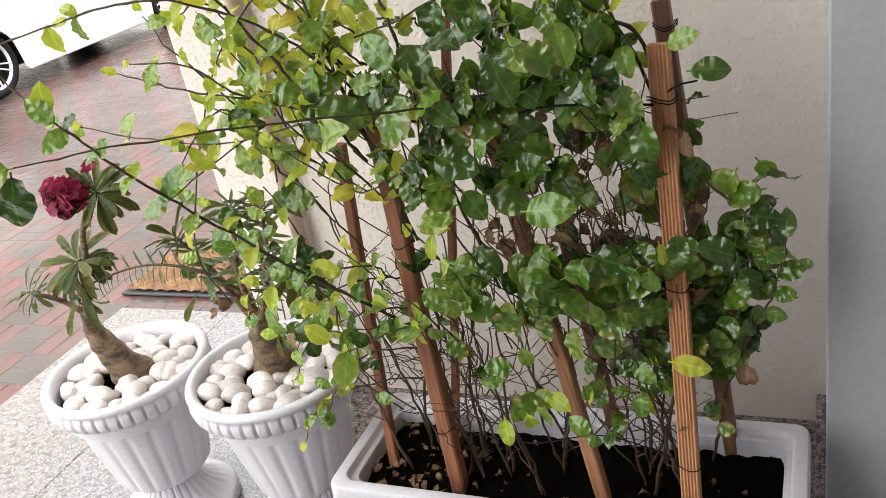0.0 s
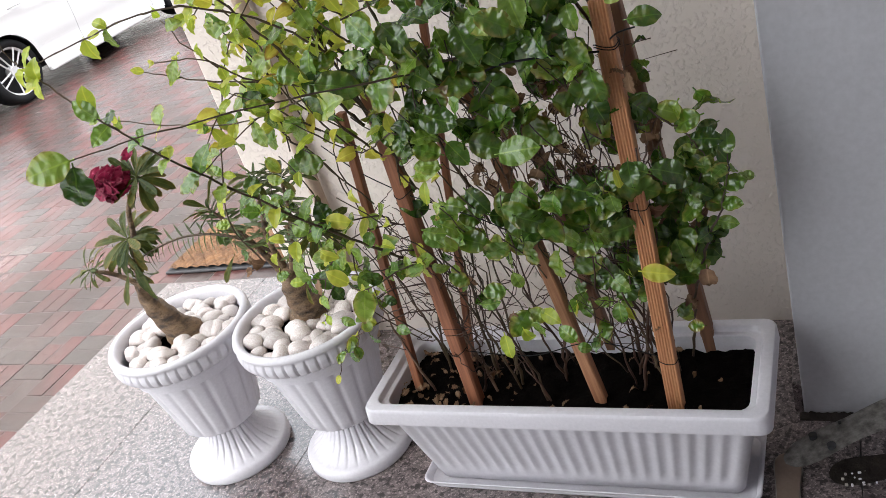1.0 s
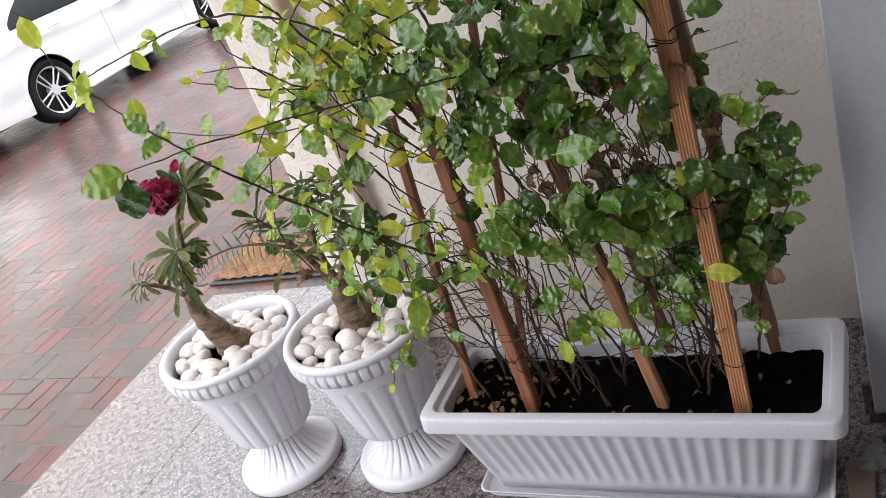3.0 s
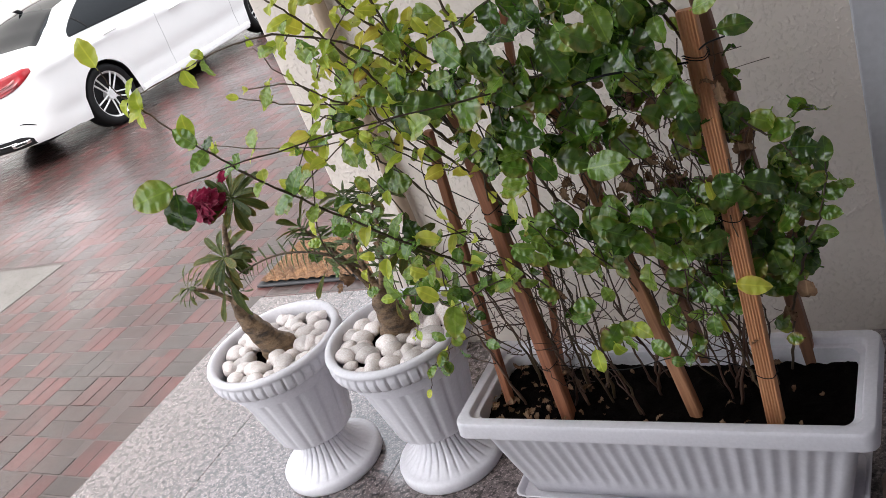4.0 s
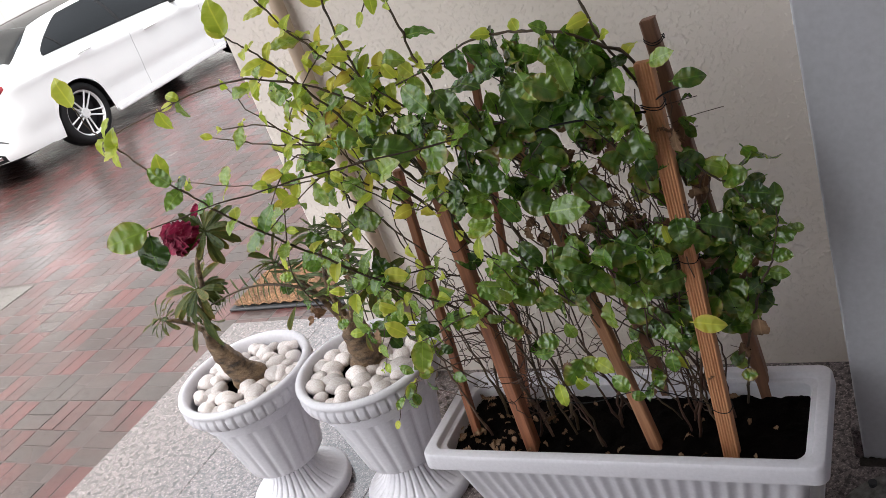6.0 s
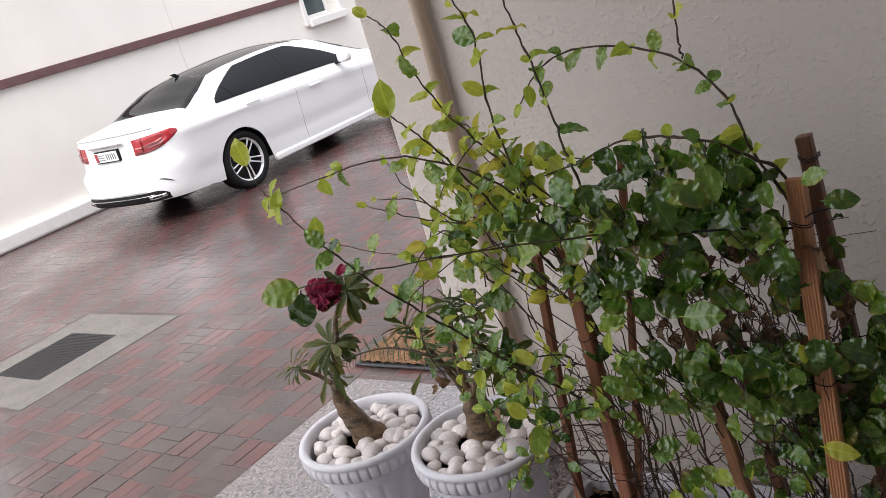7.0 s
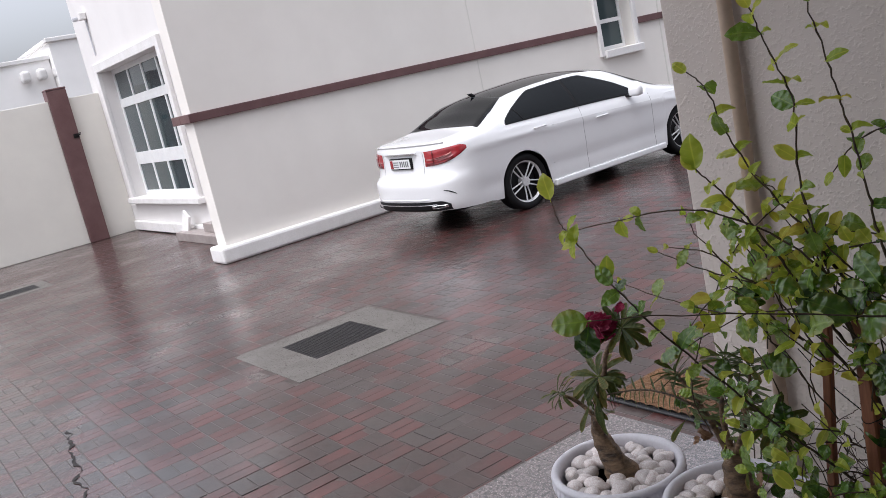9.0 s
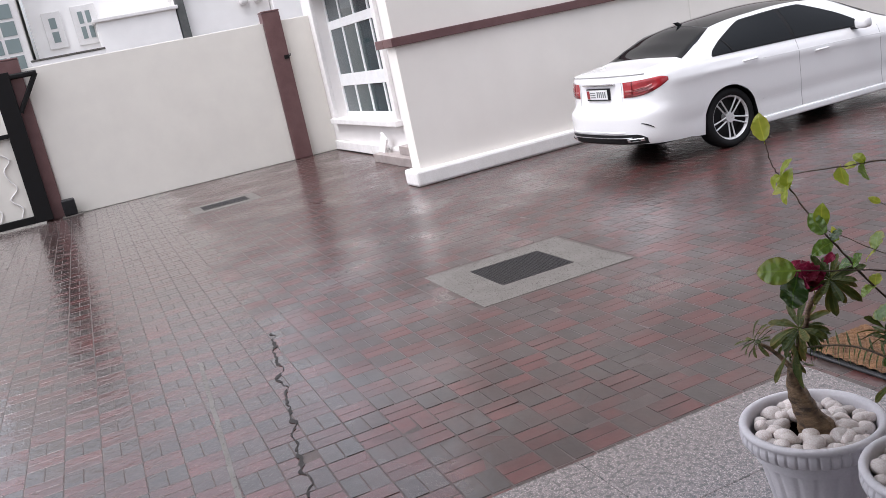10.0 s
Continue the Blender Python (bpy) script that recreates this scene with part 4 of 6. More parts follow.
# ---- planter with its tray, soil ----
def planter():
    p = thing("planter_box", "white ribbed plastic planter trough standing in a tray", "planter", (-0.4, -0.144, 0))
    cx, cy = 0.4, 0.144
    def ring(t, z, inset=0.0, wob=0.0):
        """Rounded rectangle at height t with ribs of depth wob."""
        hx, hy, r = 0.4 - inset, 0.144 - inset, 0.022
        out = []
        corners = ((1, 1), (-1, 1), (-1, -1), (1, -1))
        for k, (sx, sy) in enumerate(corners):
            for j in range(5):
                a = radians(90 * k + 90 * j / 4)
                out.append(Vector((sx * (hx - r) + r * math.cos(a), sy * (hy - r) + r * math.sin(a), z)))
            nx, ny = corners[(k + 1) % 4]
            n = 150 if k % 2 == 0 else 54
            a0 = out[-1]
            a1 = Vector((nx * (hx - r) + r * math.cos(radians(90 * k + 90)), ny * (hy - r) + r * math.sin(radians(90 * k + 90)), z))
            ribs = 22 if k % 2 == 0 else 7
            nrm = Vector((math.cos(radians(90 * k + 90)), math.sin(radians(90 * k + 90)), 0))
            for j in range(1, n):
                s = j / n
                ph = s * ribs * 2 * math.pi
                out.append(a0.lerp(a1, s) - nrm * wob * (0.5 - 0.5 * math.cos(ph)) ** 0.7)
        return out
    def shell(levels):
        bm = bmesh.new()
        rings = [[bm.verts.new(q) for q in ring(0, z, i, w)] for z, i, w in levels]
        for r, s in zip(rings, rings[1:]):
            n = len(r)
            for k in range(n):
                bm.faces.new((r[k], r[(k + 1) % n], s[(k + 1) % n], s[k]))
        return bm, rings
    bm, rings = shell([(0.012, 0.082, 0.0), (0.014, 0.076, 0.0), (0.042, 0.070, 0.0), (0.058, 0.067, 0.0036), (0.068, 0.065, 0.0052), (0.10, 0.058, 0.0056), (0.15, 0.048, 0.0056), (0.205, 0.037, 0.0052), (0.224, 0.033, 0.0035), (0.232, 0.031, 0.0), (0.238, 0.030, 0.0)])
    bm.faces.new(rings[0][::-1])
    part("body", bm, PLASTIC_DIRT, p, smooth=True)
    bm, rings = shell([(0.236, 0.030, 0), (0.2355, 0.0025, 0), (0.237, 0.0005, 0), (0.240, 0.0, 0), (0.2655, 0.0018, 0), (0.270, 0.0028, 0), (0.273, 0.0045, 0), (0.2735, 0.006, 0), (0.274, 0.022, 0), (0.2735, 0.024, 0), (0.272, 0.0255, 0), (0.262, 0.027, 0), (0.2605, 0.0285, 0), (0.260, 0.037, 0), (0.258, 0.039, 0), (0.20, 0.043, 0)])
    part("rim", bm, PLASTIC, p, smooth=True).data.set_sharp_from_angle(angle=radians(40))
    # soil
    bm = bmesh.new()
    nz = lambda x, y: 0.012 * noise.noise((x * 9, y * 9, 3)) + 0.007 * noise.noise((x * 38, y * 38, 7)) + 0.004 * noise.noise((x * 110, y * 110, 1))
    grid(bm, lambda u, v: (-0.361 + 0.722 * u, -0.105 + 0.21 * v, 0.226 + nz(u * 0.72, v * 0.21)), 150, 46)
    part("soil", bm, SOIL, p, "dark damp potting soil", smooth=True)
    tray = thing("planter_tray", "white plastic drip tray under the planter", "tray", (-0.4, -0.144, 0))
    bm, rings = shell([(0.0, 0.062, 0), (0.001, 0.058, 0), (0.012, 0.053, 0), (0.0125, 0.056, 0), (0.007, 0.064, 0), (0.006, 0.075, 0)])
    bm.faces.new(rings[0][::-1])
    bm.faces.new(rings[-1])
    part("tray_base", bm, PLASTIC, tray, smooth=True)
    bm, rings = shell([(0.0126, 0.0528, 0), (0.022, 0.049, 0), (0.027, 0.044, 0), (0.0285, 0.045, 0), (0.027, 0.049, 0), (0.0126, 0.0562, 0)])
    part("tray_rim", bm, PLASTIC, tray, smooth=True)


planter()


# ---- urn pots with pebbles ----
def pebble_mesh(name, seed):
    bm = bmesh.new()
    bmesh.ops.create_icosphere(bm, subdivisions=3, radius=1.0)
    for v in bm.verts:
        v.co *= 1 + 0.13 * noise.noise(v.co * 0.9 + Vector((seed, 0, 0))) + 0.03 * noise.noise(v.co * 3 + Vector((0, seed, 0)))
    me = bpy.data.meshes.new(name)
    bm.to_mesh(me)
    bm.free()
    me.materials.append(PEBBLE)
    me.shade_smooth()
    return me


PEBBLES = [pebble_mesh("pebble", 3.7 * k) for k in range(7)]


def urn(at, turn, stones_z, seed, keep):
    pot = thing("urn_pot", "white fluted plastic urn pot on a round foot, filled with pebbles", "pot", at, group="urn pots")
    pot.rotation_euler, pot.scale = (0, 0, turn), (1.05, 1.05, 1.035)
    # foot and stem with fan flutes
    bm = bmesh.new()
    foot = [(0.0, 0.0), (0.125, 0.0), (0.128, 0.004), (0.128, 0.024), (0.121, 0.031), (0.113, 0.031), (0.100, 0.040), (0.080, 0.056), (0.066, 0.075), (0.057, 0.097), (0.053, 0.115), (0.054, 0.125)]
    fl = [0, 0, 0, 0, 0, 0.001, 0.004, 0.005, 0.0045, 0.004, 0.002, 0]
    lathe(bm, foot, 288, lambda i, a: -fl[i] * (0.5 + 0.5 * math.cos(28 * a)) ** 5)
    part("foot", bm, PLASTIC, pot, smooth=True)
    # bowl: broad tongues that taper down
    bm = bmesh.new()
    bowl = [(0.052, 0.120), (0.070, 0.118), (0.090, 0.122), (0.098, 0.130), (0.102, 0.150), (0.110, 0.19), (0.120, 0.24), (0.130, 0.29), (0.137, 0.322), (0.140, 0.332)]
    dp = [0, 0, 0.0006, 0.0022, 0.0034, 0.0038, 0.0038, 0.003, 0.0008, 0]
    lathe(bm, bowl, 192, lambda i, a: -dp[i] * abs(math.cos(9 * a)) ** 9)
    part("bowl", bm, PLASTIC, pot, smooth=True)
    # rim with a row of beads
    bm = bmesh.new()
    rim = [(0.140, 0.330), (0.150, 0.331), (0.157, 0.335), (0.162, 0.344), (0.164, 0.354), (0.164, 0.363), (0.162, 0.370), (0.166, 0.373), (0.168, 0.378), (0.165, 0.385), (0.157, 0.387), (0.150, 0.385), (0.146, 0.376), (0.142, 0.340), (0.139, 0.30)]
    bd = [0, 0.002, 0.006, 0.008, 0.008, 0.007, 0.003] + [0] * 8
    lathe(bm, rim, 384, lambda i, a: bd[i] * (min(1.0, abs(math.sin(22 * a)) / 0.45) ** 0.7 - 0.5))
    part("rim", bm, PLASTIC, pot, smooth=True)
    bm = bmesh.new()
    lathe(bm, [(0.0, stones_z - 0.012), (0.141, stones_z - 0.022)], 40)
    part("soil", bm, SOIL, pot)
    # pebbles are laid one beside another and on top
    rnd = random.Random(seed)
    placed = []
    for k in range(5000):
        if len(placed) >= 100:
            break
        r = 0.138 * math.sqrt(rnd.random())
        a = rnd.uniform(0, 2 * math.pi)
        x, y = r * math.cos(a), r * math.sin(a)
        s = rnd.uniform(0.0165, 0.0255)
        if math.hypot(x, y) + s * 0.8 > 0.143 or math.hypot(x - keep[0], y - keep[1]) < keep[2] + s * 0.6:
            continue
        near = [q for q in placed if math.hypot(q[0] - x, q[1] - y) < 0.86 * (q[2] + s)]
        if len(near) > 2:
            continue
        z = stones_z - 0.004 + 0.30 * s
        if near:
            q = near[0]
            if q[3] > 0 or math.hypot(q[0] - x, q[1] - y) < 0.5 * (q[2] + s):
                continue
            z += 0.6 * s
        placed.append((x, y, s, 1 if near else 0))
        ob = new("pebble", PEBBLES[k % 7])
        ob.parent = pot
        ob.location = (x, y, z)
        ob.scale = (s * rnd.uniform(1.0, 1.32), s * rnd.uniform(0.85, 1.05), s * rnd.uniform(0.66, 0.84))
        ob.rotation_euler = (rnd.uniform(-0.35, 0.35), rnd.uniform(-0.35, 0.35), rnd.uniform(0, 6.28))
    return pot


POT1, POT2 = (-1.335, -0.140, 0.0), (-0.985, -0.105, 0.0)
urn(POT1, 0.3, 0.352, 11, (-0.02, 0.0, 0.034))
urn(POT2, 0.9, 0.352, 29, (-0.005, 0.03, 0.042))


# ---- leaves ----
def leaf_mesh(name, m, length, width, tip=1.0, fold=0.25, curl=0.5, pucker=0.0, seed=0, nl=8, belly=0.45, warp=0.0):
    """A leaf along +y from its stalk, with a fold at the midrib and a curled tip."""
    bm = bmesh.new()
    rimmed = bm.verts.layers.float.new("edge")
    def f(u, v):
        s = v
        w = width * 0.5 * (math.sin(math.pi * s ** (math.log(0.5) / math.log(belly))) ** (0.55 + 0.35 * s * tip)) * (1 - 0.12 * tip * s)
        x = (u - 0.5) * 2 * w
        ang = curl * s
        y = length * (math.sin(ang) / curl if curl else s)
        z = -length * (1 - math.cos(ang)) / curl if curl else 0
        z += abs(x) * fold + pucker * (math.sin(s * 24 - 5 * abs(u - 0.5) + seed) + 0.6 * noise.noise((s * 7 + seed, u * 5, 2))) * min(1.0, abs(u - 0.5) * 3.2) * 0.5
        z += 0.16 * width * noise.noise((x * 45 + seed, y * 45, 0)) + warp * x * math.sin(3 * s + seed)
        return (x, y, z)
    for i, row in enumerate(grid(bm, f, 8, nl)):
        for j, v in enumerate(row):
            v[rimmed] = max(abs(i / 4 - 1), (j / nl) ** 3)
    bmesh.ops.remove_doubles(bm, verts=bm.verts, dist=1e-5)
    # stalk
    tube(bm, [(0, -0.10 * length, 0.0), (0, 0.04 * length, 0.0)], 0.02 * width + 0.0005, 4, False)
    uv = bm.loops.layers.uv.new("flat")
    for face in bm.faces:
        for loop in face.loops:
            loop[uv].uv = (loop.vert.co.x, loop.vert.co.y)
    me = bpy.data.meshes.new(name)
    bm.to_mesh(me)
    bm.free()
    me.materials.append(m)
    me.shade_smooth()
    return me


def put_leaf(me, parent, base, way, up, size=1.0, name="leaf"):
    """Lays a leaf's mesh with its stalk at base, pointing along way, its face towards up."""
    y = Vector(way).normalized()
    z = Vector(up) - y * Vector(up).dot(y)
    z = z.normalized() if z.length > 1e-4 else y.orthogonal().normalized()
    x = y.cross(z)
    m = Matrix((x, y, z)).transposed().to_4x4()
    m.translation = Vector(base) - parent.location
    m = m @ Matrix.Diagonal((size, size, size, 1))
    made = LEAF_COUNT[parent.name] = LEAF_COUNT.get(parent.name, 0) + 1
    if name == "leaf" and made > 300:
        MASS.append((me, m))
        return None
    ob = new(name, me)
    ob.parent = parent
    ob.matrix_basis = m
    return ob


LEAF_COUNT, MASS = {}, []


def join_mass(parent, which, m):
    """The leaves past the first few hundred, as one mesh."""
    V, F, U, E = [], [], [], []
    for me, mat4 in MASS:
        if me.materials[0] != which:
            continue
        b = len(V)
        V += [mat4 @ v.co for v in me.vertices]
        E += [d.value for d in me.attributes["edge"].data]
        F += [[b + i for i in p.vertices] for p in me.polygons]
        U += [tuple(d.uv) for d in me.uv_layers[0].data]
    if V:
        out = bpy.data.meshes.new("foliage")
        out.from_pydata(V, [], F)
        layer = out.uv_layers.new(name="flat")
        for d, q in zip(layer.data, U):
            d.uv = q
        out.attributes.new("edge", "FLOAT", "POINT").data.foreach_set("value", E)
        out.materials.append(m)
        out.shade_smooth()
        ob = new("foliage", out)
        ob.parent = parent
        ob["kind"] = "stuff"


DARK = [leaf_mesh("leaf", LEAF_DARK, L, L * w, 0.5, fo, c, 0.0042, k, nl=18, belly=0.47, warp=wa) for k, (L, w, fo, c, wa) in enumerate(((0.074, 0.70, 0.06, 0.3, 0.2), (0.070, 0.66, 0.15, 0.7, -0.4), (0.076, 0.60, 0.22, 1.0, 0.4), (0.062, 0.78, 0.04, 0.4, 0.3), (0.068, 0.68, 0.3, 1.2, -0.3)))]
MID = [leaf_mesh("leaf", LEAF_MID, L, L * w, 0.5, fo, c, 0.0036, 70 + k, nl=16, belly=0.47, warp=wa) for k, (L, w, fo, c, wa) in enumerate(((0.062, 0.68, 0.08, 0.4, 0.3), (0.058, 0.62, 0.2, 0.8, -0.4), (0.054, 0.74, 0.35, 1.2, 0.3)))]
LIGHT = [leaf_mesh("leaf", LEAF_LIGHT, L, L * w, 0.6, fo, c, 0.0024, 9 + k, nl=14, belly=0.48, warp=wa) for k, (L, w, fo, c, wa) in enumerate(((0.050, 0.60, 0.18, 0.3, 0.3), (0.046, 0.56, 0.4, 0.8, -0.4), (0.043, 0.62, 0.55, 1.3, 0.4)))]
YELLOW = [leaf_mesh("leaf", LEAF_YELLOW, 0.052, 0.032, 0.7, 0.4, c, 0.003, 19 + k, warp=0.4) for k, c in enumerate((0.5, 1.3))]
DRY = [leaf_mesh("leaf", LEAF_DRY, 0.05, 0.033, 0.5, 0.3, c, 0.010, 29 + k, warp=0.6) for k, c in enumerate((1.0, 1.9))]
ADEN = [leaf_mesh("leaf", LEAF_ADEN, 0.086, 0.0180, -0.6, 0.3, c, 0.0, 39 + k, nl=10, belly=0.68) for k, c in enumerate((0.25, 0.6, 1.0))]
NARROW = [leaf_mesh("leaf", LEAF_NARROW, 0.06, 0.0085, 0.3, 0.25, c, 0.0, 49 + k) for k, c in enumerate((0.15, 0.5))]
PETALS = [leaf_mesh("petal", PETAL, 0.050, 0.036, -0.6, 0.3, c, 0.016, 59 + k, belly=0.66, warp=0.7) for k, c in enumerate((0.6, 1.2, 1.7))]


# ---- stakes ----
def stake(base, top, w, m, label, ribbed=False):
    b, t = Vector(base), Vector(top)
    L = (t - b).length
    s = thing("wooden_stake", label, "stake", base, group="planter stakes")
    bm = bmesh.new()
    n = 10
    prof = []
    if ribbed:
        for k in range(13):
            prof.append((-w / 2 + w * k / 12, -w * 0.32 - (0.0019 if k % 2 else 0)))
        prof += [(w / 2, w * 0.32), (-w / 2, w * 0.32)]
    else:
        c = w * 0.12
        prof = [(-w / 2 + c, -w / 2), (w / 2 - c, -w / 2), (w / 2, -w / 2 + c), (w / 2, w / 2 - c), (w / 2 - c, w / 2), (-w / 2 + c, w / 2), (-w / 2, w / 2 - c), (-w / 2, -w / 2 + c)]
    rings = []
    for i in range(n + 1):
        z = L * i / n
        j = 0.0015 * math.sin(5 * z + base[0] * 40)
        rings.append([bm.verts.new((x + j, y, z)) for x, y in prof])
    for r, q in zip(rings, rings[1:]):
        for k in range(len(prof)):
            bm.faces.new((r[k], r[(k + 1) % len(prof)], q[(k + 1) % len(prof)], q[k]))
    bm.faces.new(rings[0][::-1]); bm.faces.new(rings[-1])
    d = (t - b).normalized()
    ends = bmesh.new()
    lo, hi = ([ends.verts.new((x * 0.97, y * 0.97, L + z)) for x, y in prof] for z in (0.0003, 0.0018))
    for k in range(len(prof)):
        ends.faces.new((lo[k], lo[(k + 1) % len(prof)], hi[(k + 1) % len(prof)], hi[k]))
    ends.faces.new(hi)
    for ob in (part("post", bm, m, s), part("cut_end", ends, m, s, "weathered sawn end grain")):
        ob.rotation_mode = "QUATERNION"
        ob.rotation_quaternion = Vector((0, 0, 1)).rotation_difference(d)
    return s


SZ = 0.21
STAKES = [((-0.170, -0.212, SZ), (-0.180, -0.135, 0.978), 0.029, STICK_PINE, "ribbed light pine stake in the planter", True),
          ((-0.128, -0.03, SZ), (-0.196, 0.004, 1.005), 0.025, STICK_DARK, "dark brown square stake in the planter", False),
          ((-0.575, -0.205, SZ), (-0.610, -0.145, 0.93), 0.027, STICK_RED, "reddish brown stake in the planter", False),
          ((-0.722, -0.17, SZ), (-0.69, -0.13, 0.86), 0.017, STICK_RED, "thin red-brown stake in the planter", False),
          ((-0.315, -0.19, SZ), (-0.455, -0.09, 0.90), 0.023, STICK_PALE, "leaning pale brown stake in the planter", False),
          ((-0.640, -0.06, SZ), (-0.510, -0.04, 1.022), 0.0135, STICK_RED, "slim dark red stake in the planter", False),
          ((-0.325, -0.03, SZ), (-0.385, -0.03, 0.74), 0.022, STICK_DARK, "dark stake in the planter's back row", False)]
for a in STAKES:
    stake(*a)


def on_stake(k, z):
    b, t = Vector(STAKES[k][0]), Vector(STAKES[k][1])
    return b.lerp(t, (z - b.z) / (t.z - b.z))


# tie wires round the stakes
ties = thing("tie_wire", "thin black tie wires strung between the stakes", "wire", (-0.4, -0.14, 0.23))
def wire(pts, r=0.0011):
    bm = bmesh.new()
    tube(bm, [Vector(p) - ties.location for p in smooth_path(pts, 6)], r, 5)
    part("strand", bm, WIRE, ties)
for k, z, turns in ((0, 0.905, 2), (0, 0.635, 1), (0, 0.335, 1), (1, 0.965, 2), (2, 0.70, 1), (2, 0.355, 1), (5, 0.985, 2)):
    c, w = on_stake(k, z), STAKES[k][2] * 0.70
    wire([c + Vector((w * math.cos(a), w * math.sin(a), 0.004 * a / 6 + 0.004 * math.sin(a * 2 + k))) for a in (i * math.pi / 4 for i in range(8 * turns + 1))], 0.0009)
wire([on_stake(0, 0.905) + Vector((-0.01, -0.015, 0)), (-0.26, -0.20, 0.925), (-0.325, -0.215, 0.93), (-0.42, -0.16, 0.90), on_stake(2, 0.90)], 0.0019)
wire([on_stake(0, 0.912), (-0.155, -0.16, 0.93), (-0.135, -0.13, 0.925)], 0.0015)
wire([on_stake(0, 0.635), (-0.33, -0.20, 0.60), (-0.46, -0.2, 0.66), on_stake(2, 0.70)])
wire([on_stake(0, 0.335), (-0.30, -0.20, 0.375), (-0.43, -0.2, 0.345), on_stake(2, 0.355)])
wire([on_stake(1, 0.63), (-0.09, -0.05, 0.66), on_stake(0, 0.635)])
wire([on_stake(2, 0.70), (-0.70, -0.13, 0.74), (-0.78, -0.1, 0.79)])


# ---- the jasmine in the planter ----
jas = thing("jasmine_plant", "leggy jasmine shrub with dark glossy and yellowing leaves", "shrub", (-0.40, -0.14, 0.23))
rj, rk = random.Random(5), random.Random(77)


def stem(pts, r0, r1, m=BARK, n=7):
    bm = bmesh.new()
    path = smooth_path(pts, n)
    k = len(path) - 1
    kink = 0.0011 if len(pts) > 4 else 0.0018
    for i in range(1, k):
        path[i] += Vector((rk.gauss(0, kink), rk.gauss(0, kink), rk.gauss(0, kink * 0.5)))
    tube(bm, [p - jas.location for p in path], [(r0 + (r1 - r0) * i / k) * (1.25 if i % 4 == 2 else 0.95) for i in range(k + 1)], 6)
    part("stem", bm, m, jas, smooth=True)
    return path


def dress(path, step, kinds, size, start=0.2, spread=0.9, flat=0.5):
    """Pairs of leaves at even nodes along a twig."""
    total = sum((b - a).length for a, b in zip(path, path[1:]))
    run, nxt = 0.0, start * total
    turn = rj.uniform(0, 3)
    for a, b in zip(path, path[1:]):
        seg = (b - a).length
        while run + seg >= nxt:
            p = a.lerp(b, (nxt - run) / seg)
            d = (b - a).normalized()
            u = d.orthogonal().normalized()
            turn += 1.4 + rj.uniform(-0.3, 0.3)
            u = Matrix.Rotation(turn, 3, d) @ u
            for s in ((1, -1) if rj.random() < 0.72 else (1,)):
                way = d * 0.45 + s * u * spread + Vector((0, 0, rj.uniform(-0.25, 0.2)))
                up = Vector((rj.uniform(-0.4, 0.5), -0.8 + rj.uniform(-0.4, 0.4), 0.7 + rj.uniform(-0.3, 0.4)))
                put_leaf(rj.choice(rj.choice(kinds)), jas, p, way, up, size * rj.uniform(0.65, 1.25))
            nxt += step * rj.uniform(0.75, 1.3)
        run += seg
    # one at the tip
    put_leaf(rj.choice(rj.choice(kinds)), jas, path[-1], path[-1] - path[-2], (0.2, -0.8, 0.5), size * rj.uniform(0.7, 1.0))


YG = (LIGHT, LIGHT, MID, LIGHT, LIGHT, LIGHT, YELLOW)
# long twigs that leave the canopy
p = stem([(-0.45, -0.16, 0.62), (-0.517, -0.18, 0.915), (-0.521, -0.2, 1.041), (-0.529, -0.21, 1.117), (-0.534, -0.22, 1.2), (-0.55, -0.22, 1.28), (-0.566, -0.22, 1.357), (-0.59, -0.22, 1.47)], 0.003, 0.0014)
dress(p, 0.06, YG, 0.74, 0.45)
p = stem([(-0.58, -0.15, 0.70), (-0.614, -0.2, 0.95), (-0.629, -0.22, 1.069), (-0.647, -0.22, 1.186), (-0.639, -0.22, 1.305), (-0.676, -0.22, 1.409), (-0.70, -0.22, 1.48)], 0.0028, 0.0013)
dress(p, 0.045, YG, 0.88, 0.35)
p = stem([(-0.57, -0.18, 0.92), (-0.611, -0.2, 1.006), (-0.658, -0.22, 1.093), (-0.724, -0.23, 1.179), (-0.765, -0.24, 1.261), (-0.798, -0.24, 1.35), (-0.837, -0.24, 1.388)], 0.0026, 0.0012)
dress(p, 0.046, YG, 0.80, 0.25)
p = stem([(-0.62, -0.18, 0.85), (-0.657, -0.2, 0.93), (-0.691, -0.24, 1.027), (-0.721, -0.27, 1.106), (-0.761, -0.29, 1.171), (-0.801, -0.3, 1.215)], 0.0028, 0.0013)
dress(p, 0.044, YG, 0.85, 0.3)
put_leaf(LIGHT[0], jas, p[-1], (-0.1, 0.0, 1), (0.3, -1, 0.1), 1.35)
p = stem([(-0.19, -0.02, 0.70), (-0.205, -0.08, 0.90), (-0.245, -0.12, 1.03), (-0.267, -0.12, 1.113), (-0.327, -0.12, 1.188), (-0.407, -0.12, 1.225), (-0.515, -0.13, 1.242), (-0.579, -0.15, 1.218), (-0.62, -0.16, 1.17)], 0.003, 0.0012)
dress(p, 0.045, (LIGHT, MID, MID), 0.74, 0.4)
p = stem([(-0.329, -0.12, 1.193), (-0.329, -0.12, 1.234), (-0.319, -0.12, 1.33), (-0.31, -0.12, 1.40)], 0.002, 0.001)
dress(p, 0.06, YG, 0.7, 0.35)
